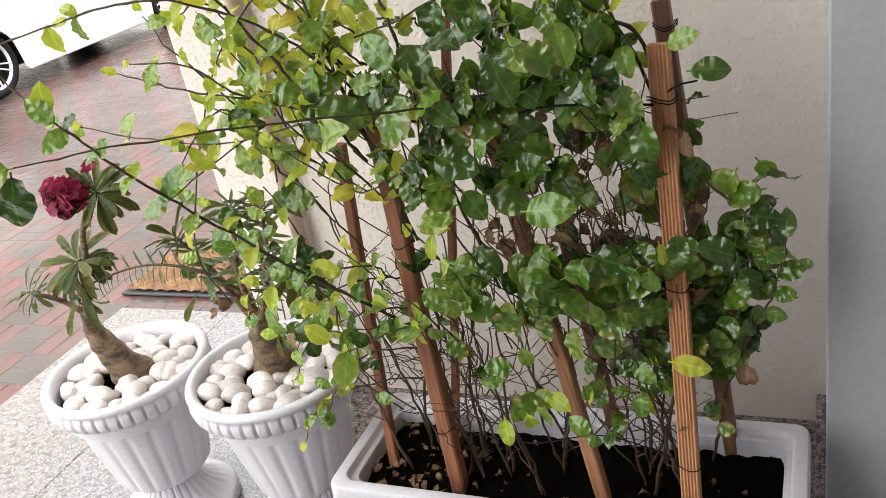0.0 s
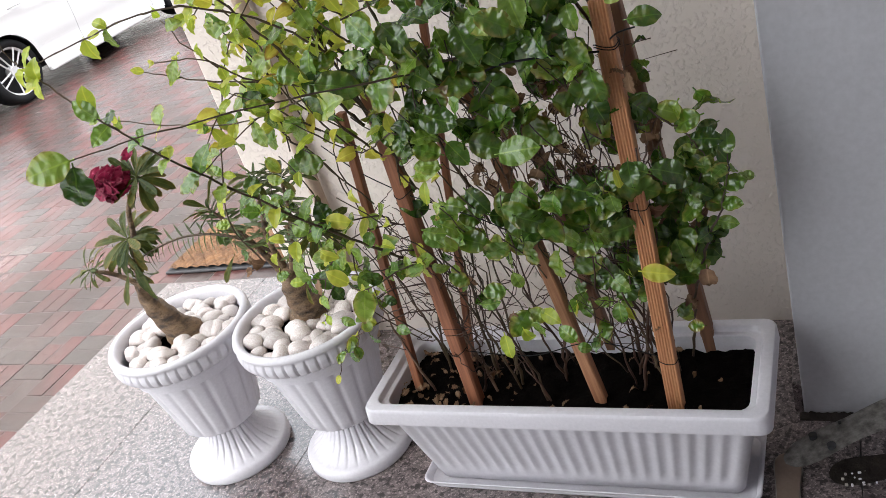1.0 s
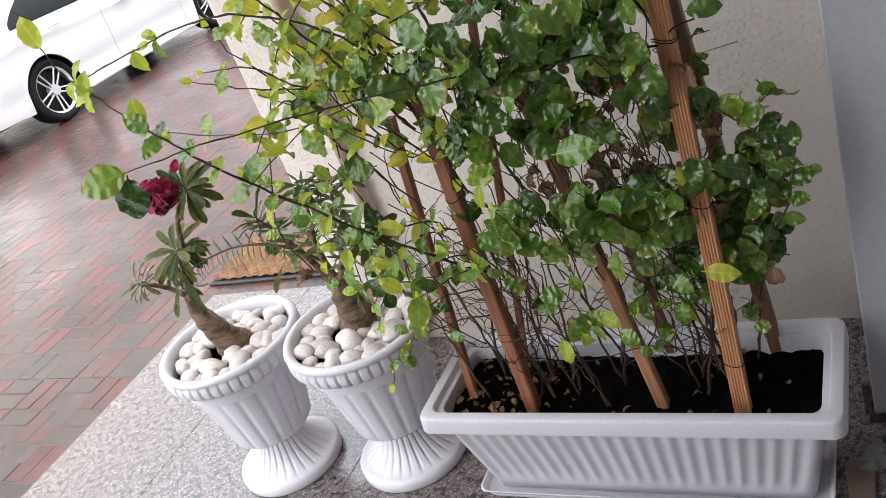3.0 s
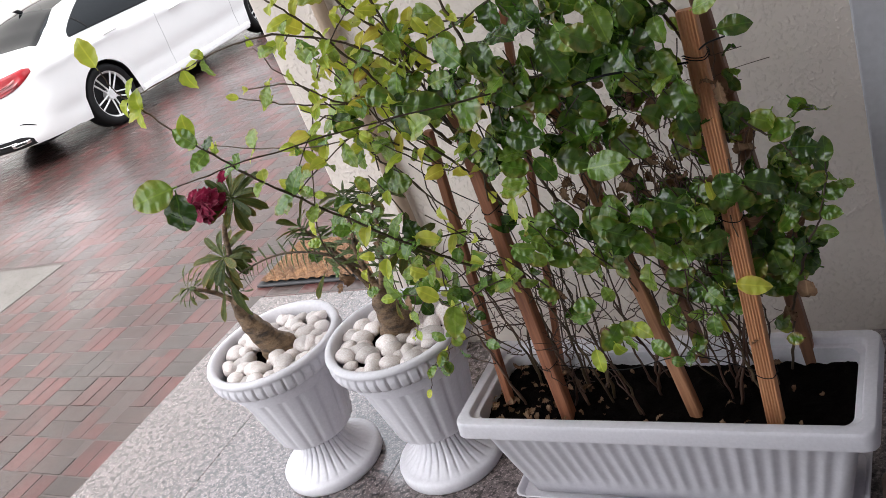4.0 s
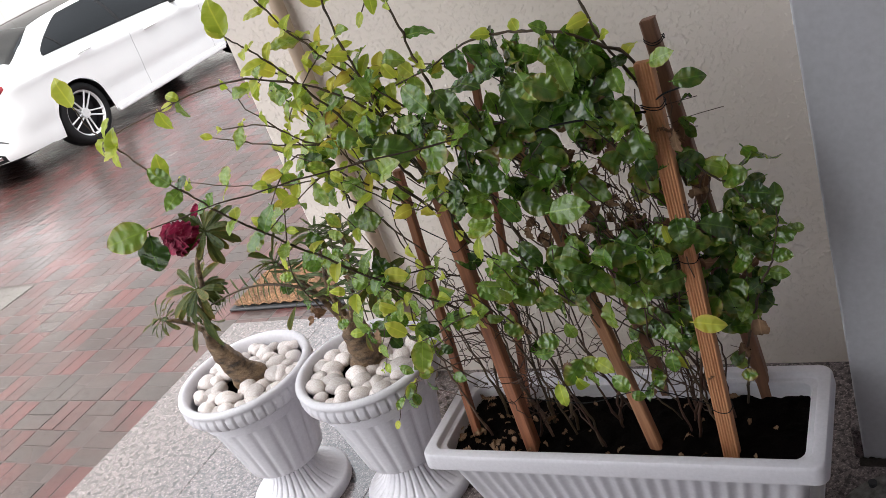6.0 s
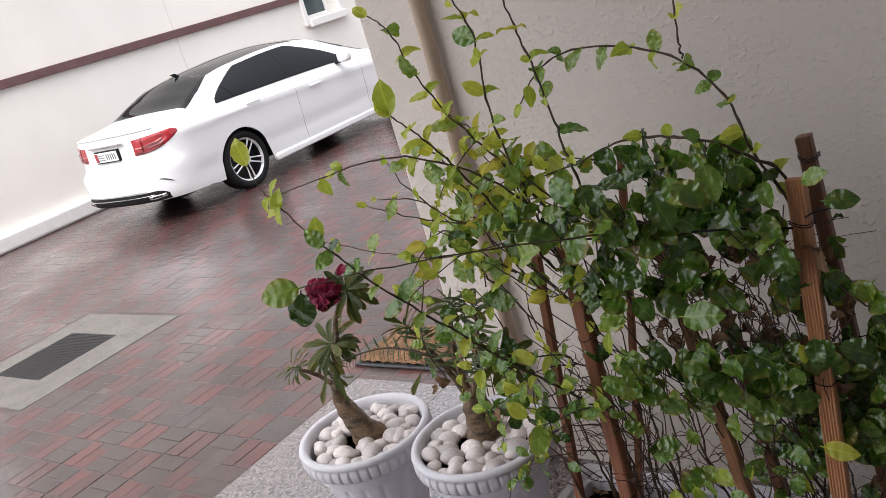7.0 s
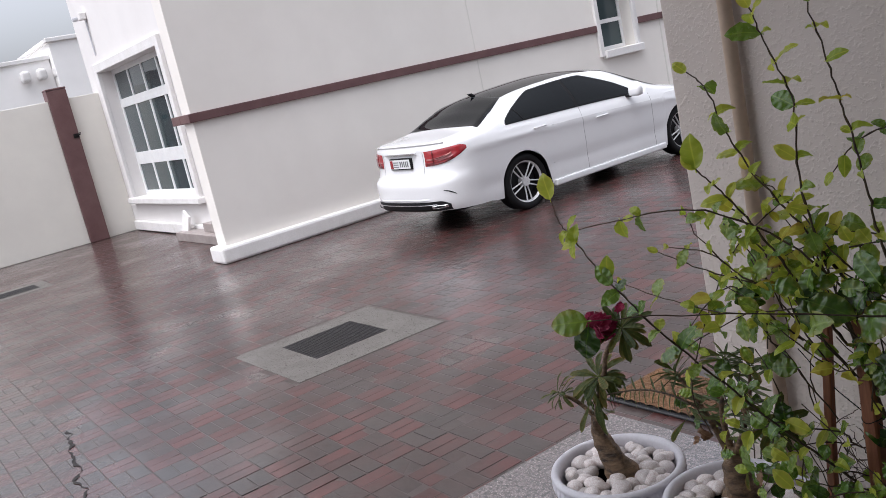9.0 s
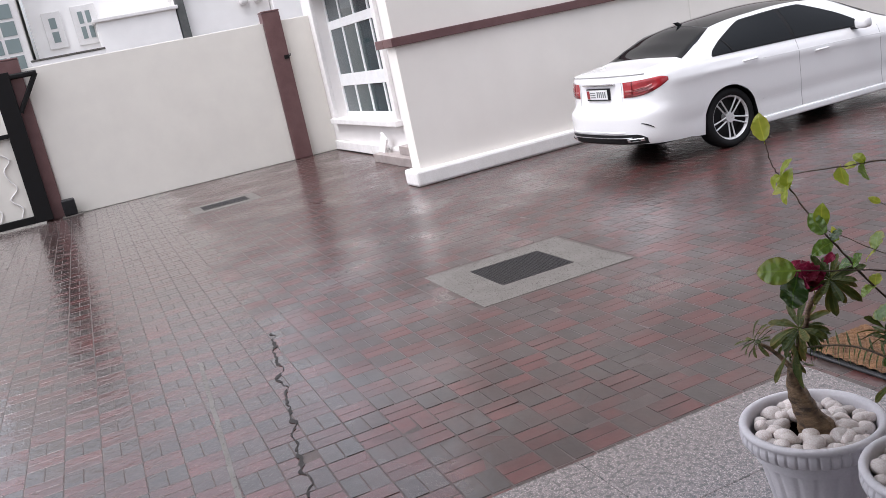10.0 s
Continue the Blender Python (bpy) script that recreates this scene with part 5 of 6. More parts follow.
p = stem([(-0.19, -0.04, 0.80), (-0.205, -0.10, 0.97), (-0.244, -0.13, 1.019), (-0.303, -0.15, 1.061), (-0.377, -0.15, 1.077), (-0.444, -0.16, 1.08), (-0.533, -0.17, 1.052), (-0.615, -0.18, 1.031), (-0.68, -0.2, 0.99)], 0.0033, 0.0013)
dress(p, 0.05, (LIGHT, MID, MID, DARK), 0.8, 0.2)
# the twig that reaches furthest over the yard, with a star of young leaves
p = stem([(-0.62, -0.2, 0.58), (-0.729, -0.26, 0.695), (-0.82, -0.34, 0.834), (-0.875, -0.4, 0.935), (-0.934, -0.43, 1.023), (-0.99, -0.43, 1.079), (-1.04, -0.42, 1.124)], 0.0028, 0.0013)
dress(p[:-14], 0.05, (LIGHT, MID, MID, DARK), 0.8, 0.08)
put_leaf(LIGHT[0], jas, p[-14], (0.0, 0.1, 1), (0.5, -1, 0.1), 0.95)
for w, u, z in (((-0.1, 0, 1), (0.4, -1, 0), 0.95), ((-0.75, 0.1, 0.35), (0, -1, 0.3), 0.75), ((0.35, 0, 0.8), (0, -1, 0.4), 0.8), ((-0.95, 0, -0.2), (0, -0.8, 0.6), 1.0), ((0.2, -0.3, -0.3), (0, -1, 0.5), 0.9), ((-0.2, -0.3, -0.2), (0, -1, 0.6), 0.8)):
    put_leaf(rj.choice(LIGHT), jas, p[-1 - rj.randint(0, 3)], w, u, z * 1.05)
q = stem([(-1.04, -0.42, 1.118), (-1.06, -0.42, 1.14), (-1.075, -0.42, 1.19)], 0.0014, 0.001)
put_leaf(LIGHT[0], jas, q[-1], (-0.25, 0, 1), (0.4, -1, 0.1), 1.15)
p = stem([(-0.56, -0.2, 0.92), (-0.595, -0.22, 0.98), (-0.668, -0.27, 1.08), (-0.755, -0.33, 1.142), (-0.838, -0.37, 1.154), (-0.93, -0.4, 1.141), (-1.04, -0.42, 1.124)], 0.0024, 0.0010)
dress(p[:-10], 0.062, YG, 0.72, 0.12)
put_leaf(LIGHT[1], jas, p[-9], (0.1, -0.1, -1), (0.1, -1, 0.2), 0.9)
# side twigs over the urns
p = stem([(-0.55, -0.2, 0.90), (-0.695, -0.22, 0.954), (-0.761, -0.26, 0.996), (-0.82, -0.28, 1.048), (-0.895, -0.3, 1.061)], 0.0024, 0.001)
dress(p, 0.06, YG, 0.72, 0.2)
p = stem([(-0.62, -0.22, 0.95), (-0.772, -0.25, 0.986), (-0.873, -0.28, 1.023), (-0.925, -0.3, 1.05)], 0.0018, 0.0009)
dress(p, 0.07, YG, 0.66, 0.3)
p = stem([(-0.372, -0.22, 0.957), (-0.531, -0.22, 0.939), (-0.655, -0.24, 0.94), (-0.80, -0.26, 0.92), (-0.947, -0.28, 0.943), (-1.06, -0.31, 0.985)], 0.002, 0.0009)
dress(p, 0.085, (LIGHT, MID), 0.72, 0.4)
p = stem([(-0.95, -0.2, 0.60), (-0.985, -0.2, 0.70), (-0.888, -0.22, 0.903), (-0.783, -0.24, 1.05), (-0.671, -0.25, 1.138)], 0.0016, 0.0012)
dress(p, 0.07, YG, 0.72, 0.15)
p = stem([(-0.45, -0.28, 0.96), (-0.58, -0.42, 1.0), (-0.70, -0.55, 1.03), (-0.79, -0.64, 1.04)], 0.0016, 0.0009)
put_leaf(MID[0], jas, p[-1], (-0.82, -0.57, 0.0), (0.62, -0.60, 0.42), 1.1)
put_leaf(DARK[0], jas, p[-1] + Vector((0.0, 0.0, -0.010)), (-0.30, -0.1, -1.0), (0.40, -0.82, 0.3), 0.88)
# short twigs on the yellow-green side
for k in range(15):
    x0, z0 = rj.uniform(-0.76, -0.50), rj.uniform(0.84, 1.08) if k > 3 else rj.uniform(0.50, 0.72)
    y0 = rj.uniform(-0.26, -0.12)
    p = stem([(x0 + 0.02, y0 + 0.02, z0 - 0.03), (x0, y0, z0), (x0 - rj.uniform(0.05, 0.12), y0 - rj.uniform(-0.03, 0.07), z0 + rj.uniform(-0.04, 0.10)), (x0 - rj.uniform(0.12, 0.22), y0 - rj.uniform(-0.05, 0.1), z0 + rj.uniform(-0.06, 0.16))], 0.002, 0.001)
    dress(p, 0.036, (LIGHT, LIGHT, LIGHT, MID, MID, YELLOW) if k > 3 else (MID, MID, DARK, LIGHT), 0.80, 0.15)
# low twigs that hang over the planter's end
for x, z in ((-0.74, 0.52), (-0.70, 0.44), (-0.76, 0.38), (-0.72, 0.58)):
    p = stem([(-0.62, -0.15, z + 0.05), (-0.70, -0.19, z + 0.06), (x - 0.05, -0.22, z + 0.02), (x - 0.09, -0.24, z - 0.05)], 0.0018, 0.0009, TWIG_DRY)
    dress(p, 0.06, (LIGHT, MID, DARK), 0.52, 0.45)

# woody stems from the soil up, each with forking side twigs
for k in range(30):
    cx = rj.choice((-0.67, -0.63, -0.56, -0.5, -0.42, -0.40, -0.27, -0.24, -0.21, -0.16))
    x, y = cx + rj.gauss(0, 0.02), rj.uniform(-0.20, -0.06)
    lean, h = max(-0.1, min(0.0 if cx > -0.25 else 0.09, rj.gauss(0.0, 0.07))), rj.uniform(0.28, 0.55 if cx < -0.2 else 0.40)
    p = stem([(x, y, 0.215), (x + lean * 0.3 + rj.gauss(0, 0.006), y + rj.gauss(0, 0.008), 0.215 + h * 0.3), (x + lean * 0.65 + rj.gauss(0, 0.010), y + rj.gauss(0, 0.015), 0.215 + h * 0.62), (x + lean + rj.gauss(0, 0.012), y + rj.gauss(0, 0.02), 0.215 + h)], rj.uniform(0.002, 0.004), 0.0011, rj.choice((TWIG_DRY, TWIG_DRY, BARK, TWIG_DRY, BARK, TWIG_PALE)), 6)
    for j in range(rj.randint(3, 6)):
        o = p[rj.randint(3, len(p) - 2)]
        a, l = rj.uniform(0, 6.28), rj.uniform(0.05, 0.13)
        if o.x > -0.24:
            a = rj.uniform(2.2, 4.1)
        q = stem([o, o + Vector((0.5 * l * math.cos(a), 0.3 * l * math.sin(a), rj.uniform(0.0, 0.05))), o + Vector((0.85 * l * math.cos(a), 0.5 * l * math.sin(a), rj.uniform(0.0, 0.12)))], 0.0013, 0.0006, TWIG_DRY, 4)
        for i in range(rj.randint(0, 2)):
            o = q[rj.randint(3, len(q) - 1)]
            stem([o, o + Vector((rj.gauss(0, 0.02), rj.gauss(0, 0.02), rj.uniform(0.0, 0.02))), o + Vector((rj.gauss(0, 0.035), rj.gauss(0, 0.03), rj.uniform(0.01, 0.045)))], 0.0008, 0.0005, TWIG_DRY, 3)

# the canopy: sprays of glossy leaves (centre, half width, half height, how many, size, kinds)
def spray(rows, kinds, r, face=(-0.1, -0.75, 0.62), deep=0.022):
    for cx, cy, cz, hx, hz, n, big in rows:
        for k in range(n):
            u, v = (k + 0.5) / n * 2 - 1, r.uniform(-1, 1)
            base = Vector((cx + hx * (0.75 * u + r.uniform(-0.35, 0.35)), cy + r.gauss(0, deep), cz + hz * v))
            way = Vector((r.gauss(0.1, 0.75), r.gauss(-0.25, 0.25), r.gauss(-0.35, 0.6)))
            up = Vector((r.gauss(face[0], 0.32), r.gauss(face[1], 0.22), r.gauss(face[2], 0.28)))
            put_leaf(r.choice(r.choice(kinds)), jas, base - way.normalized() * 0.03 * big, way, up, big * r.triangular(0.65, 1.2, 0.95))
        for k in range(1 + n // 6 if cx < -0.2 else 0):
            x, z = cx + hx * r.uniform(-0.8, 0.8), cz + hz * r.uniform(-0.6, 0.6)
            stem([(x + r.gauss(0.02, 0.03), cy + 0.05, z - 0.13), (x + r.gauss(0, 0.012), cy + 0.02, z - 0.04), (x - r.gauss(0.01, 0.03), cy, z + 0.03)], 0.0016, 0.0009, BARK, 3)


rl = random.Random(31)
LIT = (-0.36, -0.68, 0.66)
# crown, open to the sky over the yard; extra mid greens stand in for sky light
spray(((-0.410, -0.22, 0.965, 0.105, 0.045, 24, 0.95), (-0.300, -0.19, 0.970, 0.075, 0.045, 22, 1.0), (-0.262, -0.18, 0.935, 0.050, 0.040, 10, 0.95), (-0.350, -0.14, 0.920, 0.12, 0.05, 16, 0.95), (-0.395, -0.18, 1.030, 0.045, 0.030, 8, 0.9), (-0.300, -0.17, 1.025, 0.06, 0.020, 8, 0.9)), (DARK, DARK, MID), rl, LIT)
spray(((-0.470, -0.25, 0.880, 0.070, 0.050, 12, 1.0), (-0.375, -0.23, 0.880, 0.060, 0.040, 9, 1.0), (-0.350, -0.23, 0.825, 0.080, 0.025, 9, 1.0), (-0.500, -0.24, 0.800, 0.045, 0.030, 5, 0.95), (-0.225, -0.18, 0.885, 0.040, 0.045, 8, 0.95), (-0.210, -0.16, 0.815, 0.035, 0.045, 6, 0.85)), (DARK, DARK, DARK, DARK, MID), rl)
# the shaded middle and the low band behind the stakes; mostly dark leaves paint that shade
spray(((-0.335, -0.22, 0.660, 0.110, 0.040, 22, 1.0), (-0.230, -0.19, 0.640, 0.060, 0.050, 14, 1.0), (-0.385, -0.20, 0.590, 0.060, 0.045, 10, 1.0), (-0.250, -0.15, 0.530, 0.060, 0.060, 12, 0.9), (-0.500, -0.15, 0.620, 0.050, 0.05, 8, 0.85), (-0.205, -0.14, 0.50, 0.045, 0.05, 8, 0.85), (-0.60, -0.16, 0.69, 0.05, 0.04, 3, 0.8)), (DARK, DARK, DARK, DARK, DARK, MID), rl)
# back layer of dark leaves, added to deepen the shade before the wall
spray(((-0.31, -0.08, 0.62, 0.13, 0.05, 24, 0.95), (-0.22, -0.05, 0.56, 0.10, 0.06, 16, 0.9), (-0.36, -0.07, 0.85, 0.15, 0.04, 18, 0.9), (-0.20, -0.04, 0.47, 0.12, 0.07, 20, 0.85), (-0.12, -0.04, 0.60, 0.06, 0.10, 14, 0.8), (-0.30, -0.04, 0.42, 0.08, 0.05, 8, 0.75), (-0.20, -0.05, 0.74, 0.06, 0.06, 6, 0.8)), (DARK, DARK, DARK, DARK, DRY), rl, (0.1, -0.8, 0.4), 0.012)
# the small-leaved end beside the wall's corner
spray(((-0.121, -0.13, 0.777, 0.045, 0.022, 4, 0.95), (-0.076, -0.12, 0.765, 0.040, 0.020, 3, 0.9), (-0.152, -0.06, 0.849, 0.015, 0.055, 4, 0.55), (-0.076, -0.12, 0.705, 0.040, 0.025, 5, 0.75), (-0.115, -0.12, 0.640, 0.055, 0.060, 18, 0.8),
       (-0.053, -0.11, 0.640, 0.045, 0.045, 11, 0.62), (-0.113, -0.11, 0.500, 0.036, 0.055, 10, 0.75), (-0.15, -0.12, 0.56, 0.05, 0.06, 9, 0.8), (-0.09, -0.07, 0.58, 0.06, 0.08, 10, 0.7)), (DARK, DARK, DARK, DARK, MID), rl)
spray(((-0.476, -0.26, 1.009, 0.045, 0.055, 9, 1.0), (-0.565, -0.26, 0.985, 0.05, 0.04, 9, 1.0), (-0.620, -0.28, 0.965, 0.050, 0.035, 6, 1.05), (-0.774, -0.26, 0.971, 0.025, 0.030, 3, 0.9), (-0.556, -0.24, 0.880, 0.055, 0.045, 9, 0.95)), (DARK, DARK, MID, MID, LIGHT), rl, LIT)
spray(((-0.466, -0.26, 0.704, 0.045, 0.055, 5, 0.85), (-0.156, -0.26, 0.737, 0.028, 0.012, 3, 0.65), (-0.236, -0.20, 0.467, 0.050, 0.050, 5, 0.75), (-0.321, -0.24, 0.470, 0.040, 0.030, 4, 0.85), (-0.652, -0.22, 0.808, 0.050, 0.055, 4, 0.75), (-0.627, -0.24, 0.698, 0.060, 0.060, 4, 0.75), (-0.709, -0.26, 0.683, 0.030, 0.040, 2, 0.95)), (MID, MID, DARK, LIGHT), rl)
spray(((-0.804, -0.25, 1.069, 0.080, 0.060, 7, 0.8), (-0.604, -0.22, 1.054, 0.075, 0.060, 10, 0.85), (-0.72, -0.24, 1.0, 0.08, 0.05, 9, 0.8)), (LIGHT, LIGHT, LIGHT, MID, MID), rl, LIT)
spray(((-0.520, -0.25, 0.630, 0.060, 0.070, 6, 0.8), (-0.545, -0.22, 0.78, 0.05, 0.05, 4, 0.8), (-0.62, -0.24, 0.92, 0.07, 0.05, 8, 0.85), (-0.70, -0.23, 0.90, 0.08, 0.06, 9, 0.75)), (LIGHT, LIGHT, MID, MID), rl, LIT)
# bare forking twigs in the shaded gap
for k in range(60):
    o = Vector((rj.uniform(-0.48, -0.16), rj.uniform(-0.17, -0.04), rj.uniform(0.58, 0.78)))
    d = Vector((rj.gauss(-0.01, 0.03), rj.gauss(0, 0.02), rj.uniform(0.06, 0.14)))
    q = stem([o, o + d * 0.5 + Vector((rj.gauss(0, 0.012), 0, 0)), o + d], 0.0016, 0.0008, rj.choice((TWIG_DRY, TWIG_PALE)), 4)
    o = q[5]
    stem([o, o + Vector((rj.gauss(0, 0.025), 0, rj.uniform(0.01, 0.03))), o + Vector((rj.gauss(0, 0.05), 0, rj.uniform(0.02, 0.06)))], 0.0009, 0.0006, TWIG_DRY, 3)
spray(((-0.850, -0.20, 0.788, 0.120, 0.070, 8, 0.75), (-0.76, -0.23, 0.82, 0.07, 0.06, 5, 0.75), (-0.706, -0.24, 0.50, 0.060, 0.080, 8, 0.6), (-0.66, -0.22, 0.60, 0.05, 0.06, 5, 0.65)), (MID, MID, LIGHT, DARK), rl)
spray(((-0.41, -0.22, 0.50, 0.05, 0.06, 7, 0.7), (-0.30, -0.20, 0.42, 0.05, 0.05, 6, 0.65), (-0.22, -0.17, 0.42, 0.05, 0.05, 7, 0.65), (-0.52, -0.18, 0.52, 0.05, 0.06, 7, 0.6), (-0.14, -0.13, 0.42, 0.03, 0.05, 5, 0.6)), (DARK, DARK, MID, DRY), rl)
# dry leaves caught inside
for k in range(90):
    base = (rj.uniform(-0.48, -0.14), rj.uniform(-0.18, -0.03), rj.uniform(0.62, 0.88))
    put_leaf(rj.choice(DRY), jas, base, (rj.gauss(0, 0.6), rj.gauss(0, 0.4), -1), (rj.gauss(0, 0.5), -1, 0.2), rj.uniform(0.5, 1.0))
# single leaves that hang low
for base, way, me, z in (((-0.185, -0.20, 0.525), (0.9, -0.1, -0.1), LIGHT[0], 1.15), ((-0.435, -0.27, 0.45), (0.1, -0.3, -1), LIGHT[0], 1.0), ((-0.40, -0.26, 0.455), (0.4, -0.2, -0.8), LIGHT[2], 0.9), ((-0.50, -0.27, 0.73), (0.15, -0.2, 0.9), LIGHT[1], 0.9), ((-0.34, -0.29, 0.815), (0.9, -0.2, 0.15), MID[0], 1.15), ((-0.085, -0.16, 0.50), (0.0, -0.2, -1), DRY[0], 1.0), ((-0.165, -0.16, 0.985), (0.7, -0.3, 0.3), MID[0], 0.72), ((-0.14, -0.15, 0.945), (1, -0.1, 0.1), DARK[2], 0.72)):
    put_leaf(me, jas, base, way, (0.1, -0.9, 0.5), z)
for q, k in (([(-0.15, -0.10, 0.26), (-0.12, -0.11, 0.42), (-0.10, -0.12, 0.55), (-0.075, -0.12, 0.66)], 0.2), ([(-0.12, -0.11, 0.42), (-0.085, -0.12, 0.52), (-0.050, -0.12, 0.60), (-0.03, -0.12, 0.69)], 0.06), ([(-0.20, -0.12, 0.84), (-0.13, -0.13, 0.78), (-0.09, -0.13, 0.74), (-0.065, -0.12, 0.69)], 0.2)):
    dress(stem(q, 0.0026, 0.001), k, (DARK, DARK, MID), 0.62, 0.25)

for key, kind in (("dark", LEAF_DARK), ("mid", LEAF_MID), ("light", LEAF_LIGHT), ("yellow", LEAF_YELLOW), ("dry", LEAF_DRY)):
    join_mass(jas, kind, LEAF_MASS[key])

# litter on the soil
for k in range(74):
    x, y = rj.uniform(-0.74, -0.06), rj.uniform(-0.235, -0.06)
    if rj.random() < 0.62:
        x = rj.uniform(-0.75, -0.53)
    lf = thing("fallen_leaf", "dry curled leaf lying on the potting soil", "leaf", (x, y, 0.243), group="litter on the soil")
    ob = put_leaf(rj.choice(DRY), lf, (x, y, 0.247), (rj.gauss(0, 1), rj.gauss(0, 1), 0.1), (rj.gauss(0, 0.3), rj.gauss(0, 0.3), 1), rj.triangular(0.16, 0.62, 0.28), "blade")


# ---- adenium in the first urn ----
def trunk(parent, pts, radii, m, flute=0.0, name="trunk"):
    bm = bmesh.new()
    path = smooth_path(pts, 7)
    k = len(path) - 1
    rr = []
    for i in range(k + 1):
        s = i / k * (len(radii) - 1)
        j = min(int(s), len(radii) - 2)
        rr.append(radii[j] + (radii[j + 1] - radii[j]) * (s - j))
    tube(bm, [p - parent.location for p in path], rr, 20)
    for v in bm.verts:
        v.co += Vector((noise.noise(v.co * 42), noise.noise(v.co * 42 + Vector((7, 0, 0))), 0)) * flute
    part(name, bm, m, parent, smooth=True)
    return path


def rosette(parent, at, axis, n, kinds, size, rnd, droop=0.35):
    ax = Vector(axis).normalized()
    u = ax.orthogonal().normalized()
    for k in range(n):
        a = 2.4 * k
        side = Matrix.Rotation(a, 3, ax) @ u
        lift = 0.75 - droop * 2.2 * (1 - k / n)
        put_leaf(rnd.choice(kinds), parent, Vector(at) + ax * 0.018 * k / n, side + ax * lift, ax - side * 0.3, size * rnd.uniform(0.75, 1.1))


ra = random.Random(8)
ad1 = thing("desert_rose", "desert rose with swollen trunk and crimson double flower", "succulent", (-1.34, -0.155, 0.345))
trunk(ad1, [(-1.310, -0.135, 0.345), (-1.316, -0.145, 0.38), (-1.330, -0.158, 0.43), (-1.348, -0.166, 0.49), (-1.345, -0.17, 0.55)], [0.050, 0.045, 0.030, 0.020, 0.015], CAUDEX, 0.009)
trunk(ad1, [(-1.345, -0.17, 0.54), (-1.318, -0.17, 0.61), (-1.288, -0.17, 0.67), (-1.270, -0.165, 0.73), (-1.225, -0.155, 0.79)], [0.009, 0.007, 0.0065, 0.006, 0.005], CAUDEX, 0.001, "branch")
trunk(ad1, [(-1.345, -0.17, 0.54), (-1.375, -0.175, 0.565), (-1.40, -0.19, 0.59), (-1.425, -0.2, 0.60)], [0.008, 0.006, 0.005, 0.004], CAUDEX, 0.001, "branch")
rosette(ad1, (-1.300, -0.17, 0.655), (0.1, -0.6, 0.8), 26, ADEN, 0.95, ra, 0.7)
rosette(ad1, (-1.215, -0.15, 0.79), (0.35, -0.55, 0.75), 30, ADEN, 0.95, ra, 0.8)
rosette(ad1, (-1.425, -0.2, 0.60), (-0.4, -0.45, 0.6), 18, ADEN, 0.68, ra, 0.5)
for k in range(14):
    put_leaf(ra.choice(ADEN), ad1, (-1.36 + ra.uniform(-0.03, 0.05), -0.175, 0.60 + ra.uniform(-0.03, 0.05)), (ra.gauss(0, 0.5), ra.gauss(-0.2, 0.4), -1), (0, -1, 0.3), ra.uniform(0.75, 1.0))
fl = Vector((-1.250, -0.195, 0.812))
for ring, (n, tilt, s) in enumerate(((8, -0.15, 0.98), (7, 0.35, 0.92), (6, 0.9, 0.78), (4, 1.8, 0.58))):
    for k in range(n):
        a = 2 * math.pi * (k + 0.5 * (ring % 2)) / n
        out = Vector((math.cos(a), 0.35 * math.sin(a) - 0.2, math.sin(a)))
        ax = Vector((0.25, -0.85, 0.25))
        put_leaf(ra.choice(PETALS), ad1, fl + ax * 0.006 * ring, out + ax * tilt + Vector((ra.gauss(0, 0.15), 0, ra.gauss(0, 0.15))), ax - out * 0.4, s * ra.uniform(0.8, 1.05), "petal")
put_leaf(PETALS[2], ad1, (-1.20, -0.17, 0.845), (0.5, -0.1, 1), (0.2, -1, 0), 0.6, "bud")

# ---- adenium in the second urn, with a narrow-leaved shoot ----
ad2 = thing("desert_rose", "stubby desert rose with narrow grey-green leaves", "succulent", (-0.988, -0.09, 0.355))
trunk(ad2, [(-0.988, -0.088, 0.34), (-0.986, -0.09, 0.39), (-0.983, -0.094, 0.43), (-0.980, -0.098, 0.475), (-0.970, -0.100, 0.515)], [0.046, 0.043, 0.036, 0.031, 0.024], CAUDEX, 0.009)
for q in ([(-0.985, -0.095, 0.465), (-0.95, -0.09, 0.575), (-0.925, -0.09, 0.65), (-0.915, -0.085, 0.72)], [(-0.985, -0.095, 0.465), (-1.0, -0.1, 0.585), (-0.985, -0.1, 0.66), (-0.97, -0.1, 0.73)],
          [(-0.985, -0.095, 0.465), (-1.04, -0.1, 0.58), (-1.08, -0.1, 0.635), (-1.11, -0.1, 0.67)], [(-0.985, -0.095, 0.465), (-0.94, -0.12, 0.56), (-0.88, -0.14, 0.60), (-0.84, -0.15, 0.63)]):
    path = trunk(ad2, q, [0.010, 0.006, 0.0045, 0.003], CAUDEX, 0.001, "branch")
    rosette(ad2, path[-1], path[-1] - path[-4], 16, NARROW + ADEN[:2], 0.95, ra, 0.4)
    for j in range(7, len(path)):
        for s in (1, -1):
            put_leaf(ra.choice(NARROW), ad2, path[j], (s * ra.uniform(0.5, 1), ra.gauss(0, 0.5), ra.uniform(-0.2, 0.7)), (0, -1, 0.5), ra.uniform(0.7, 1.0))
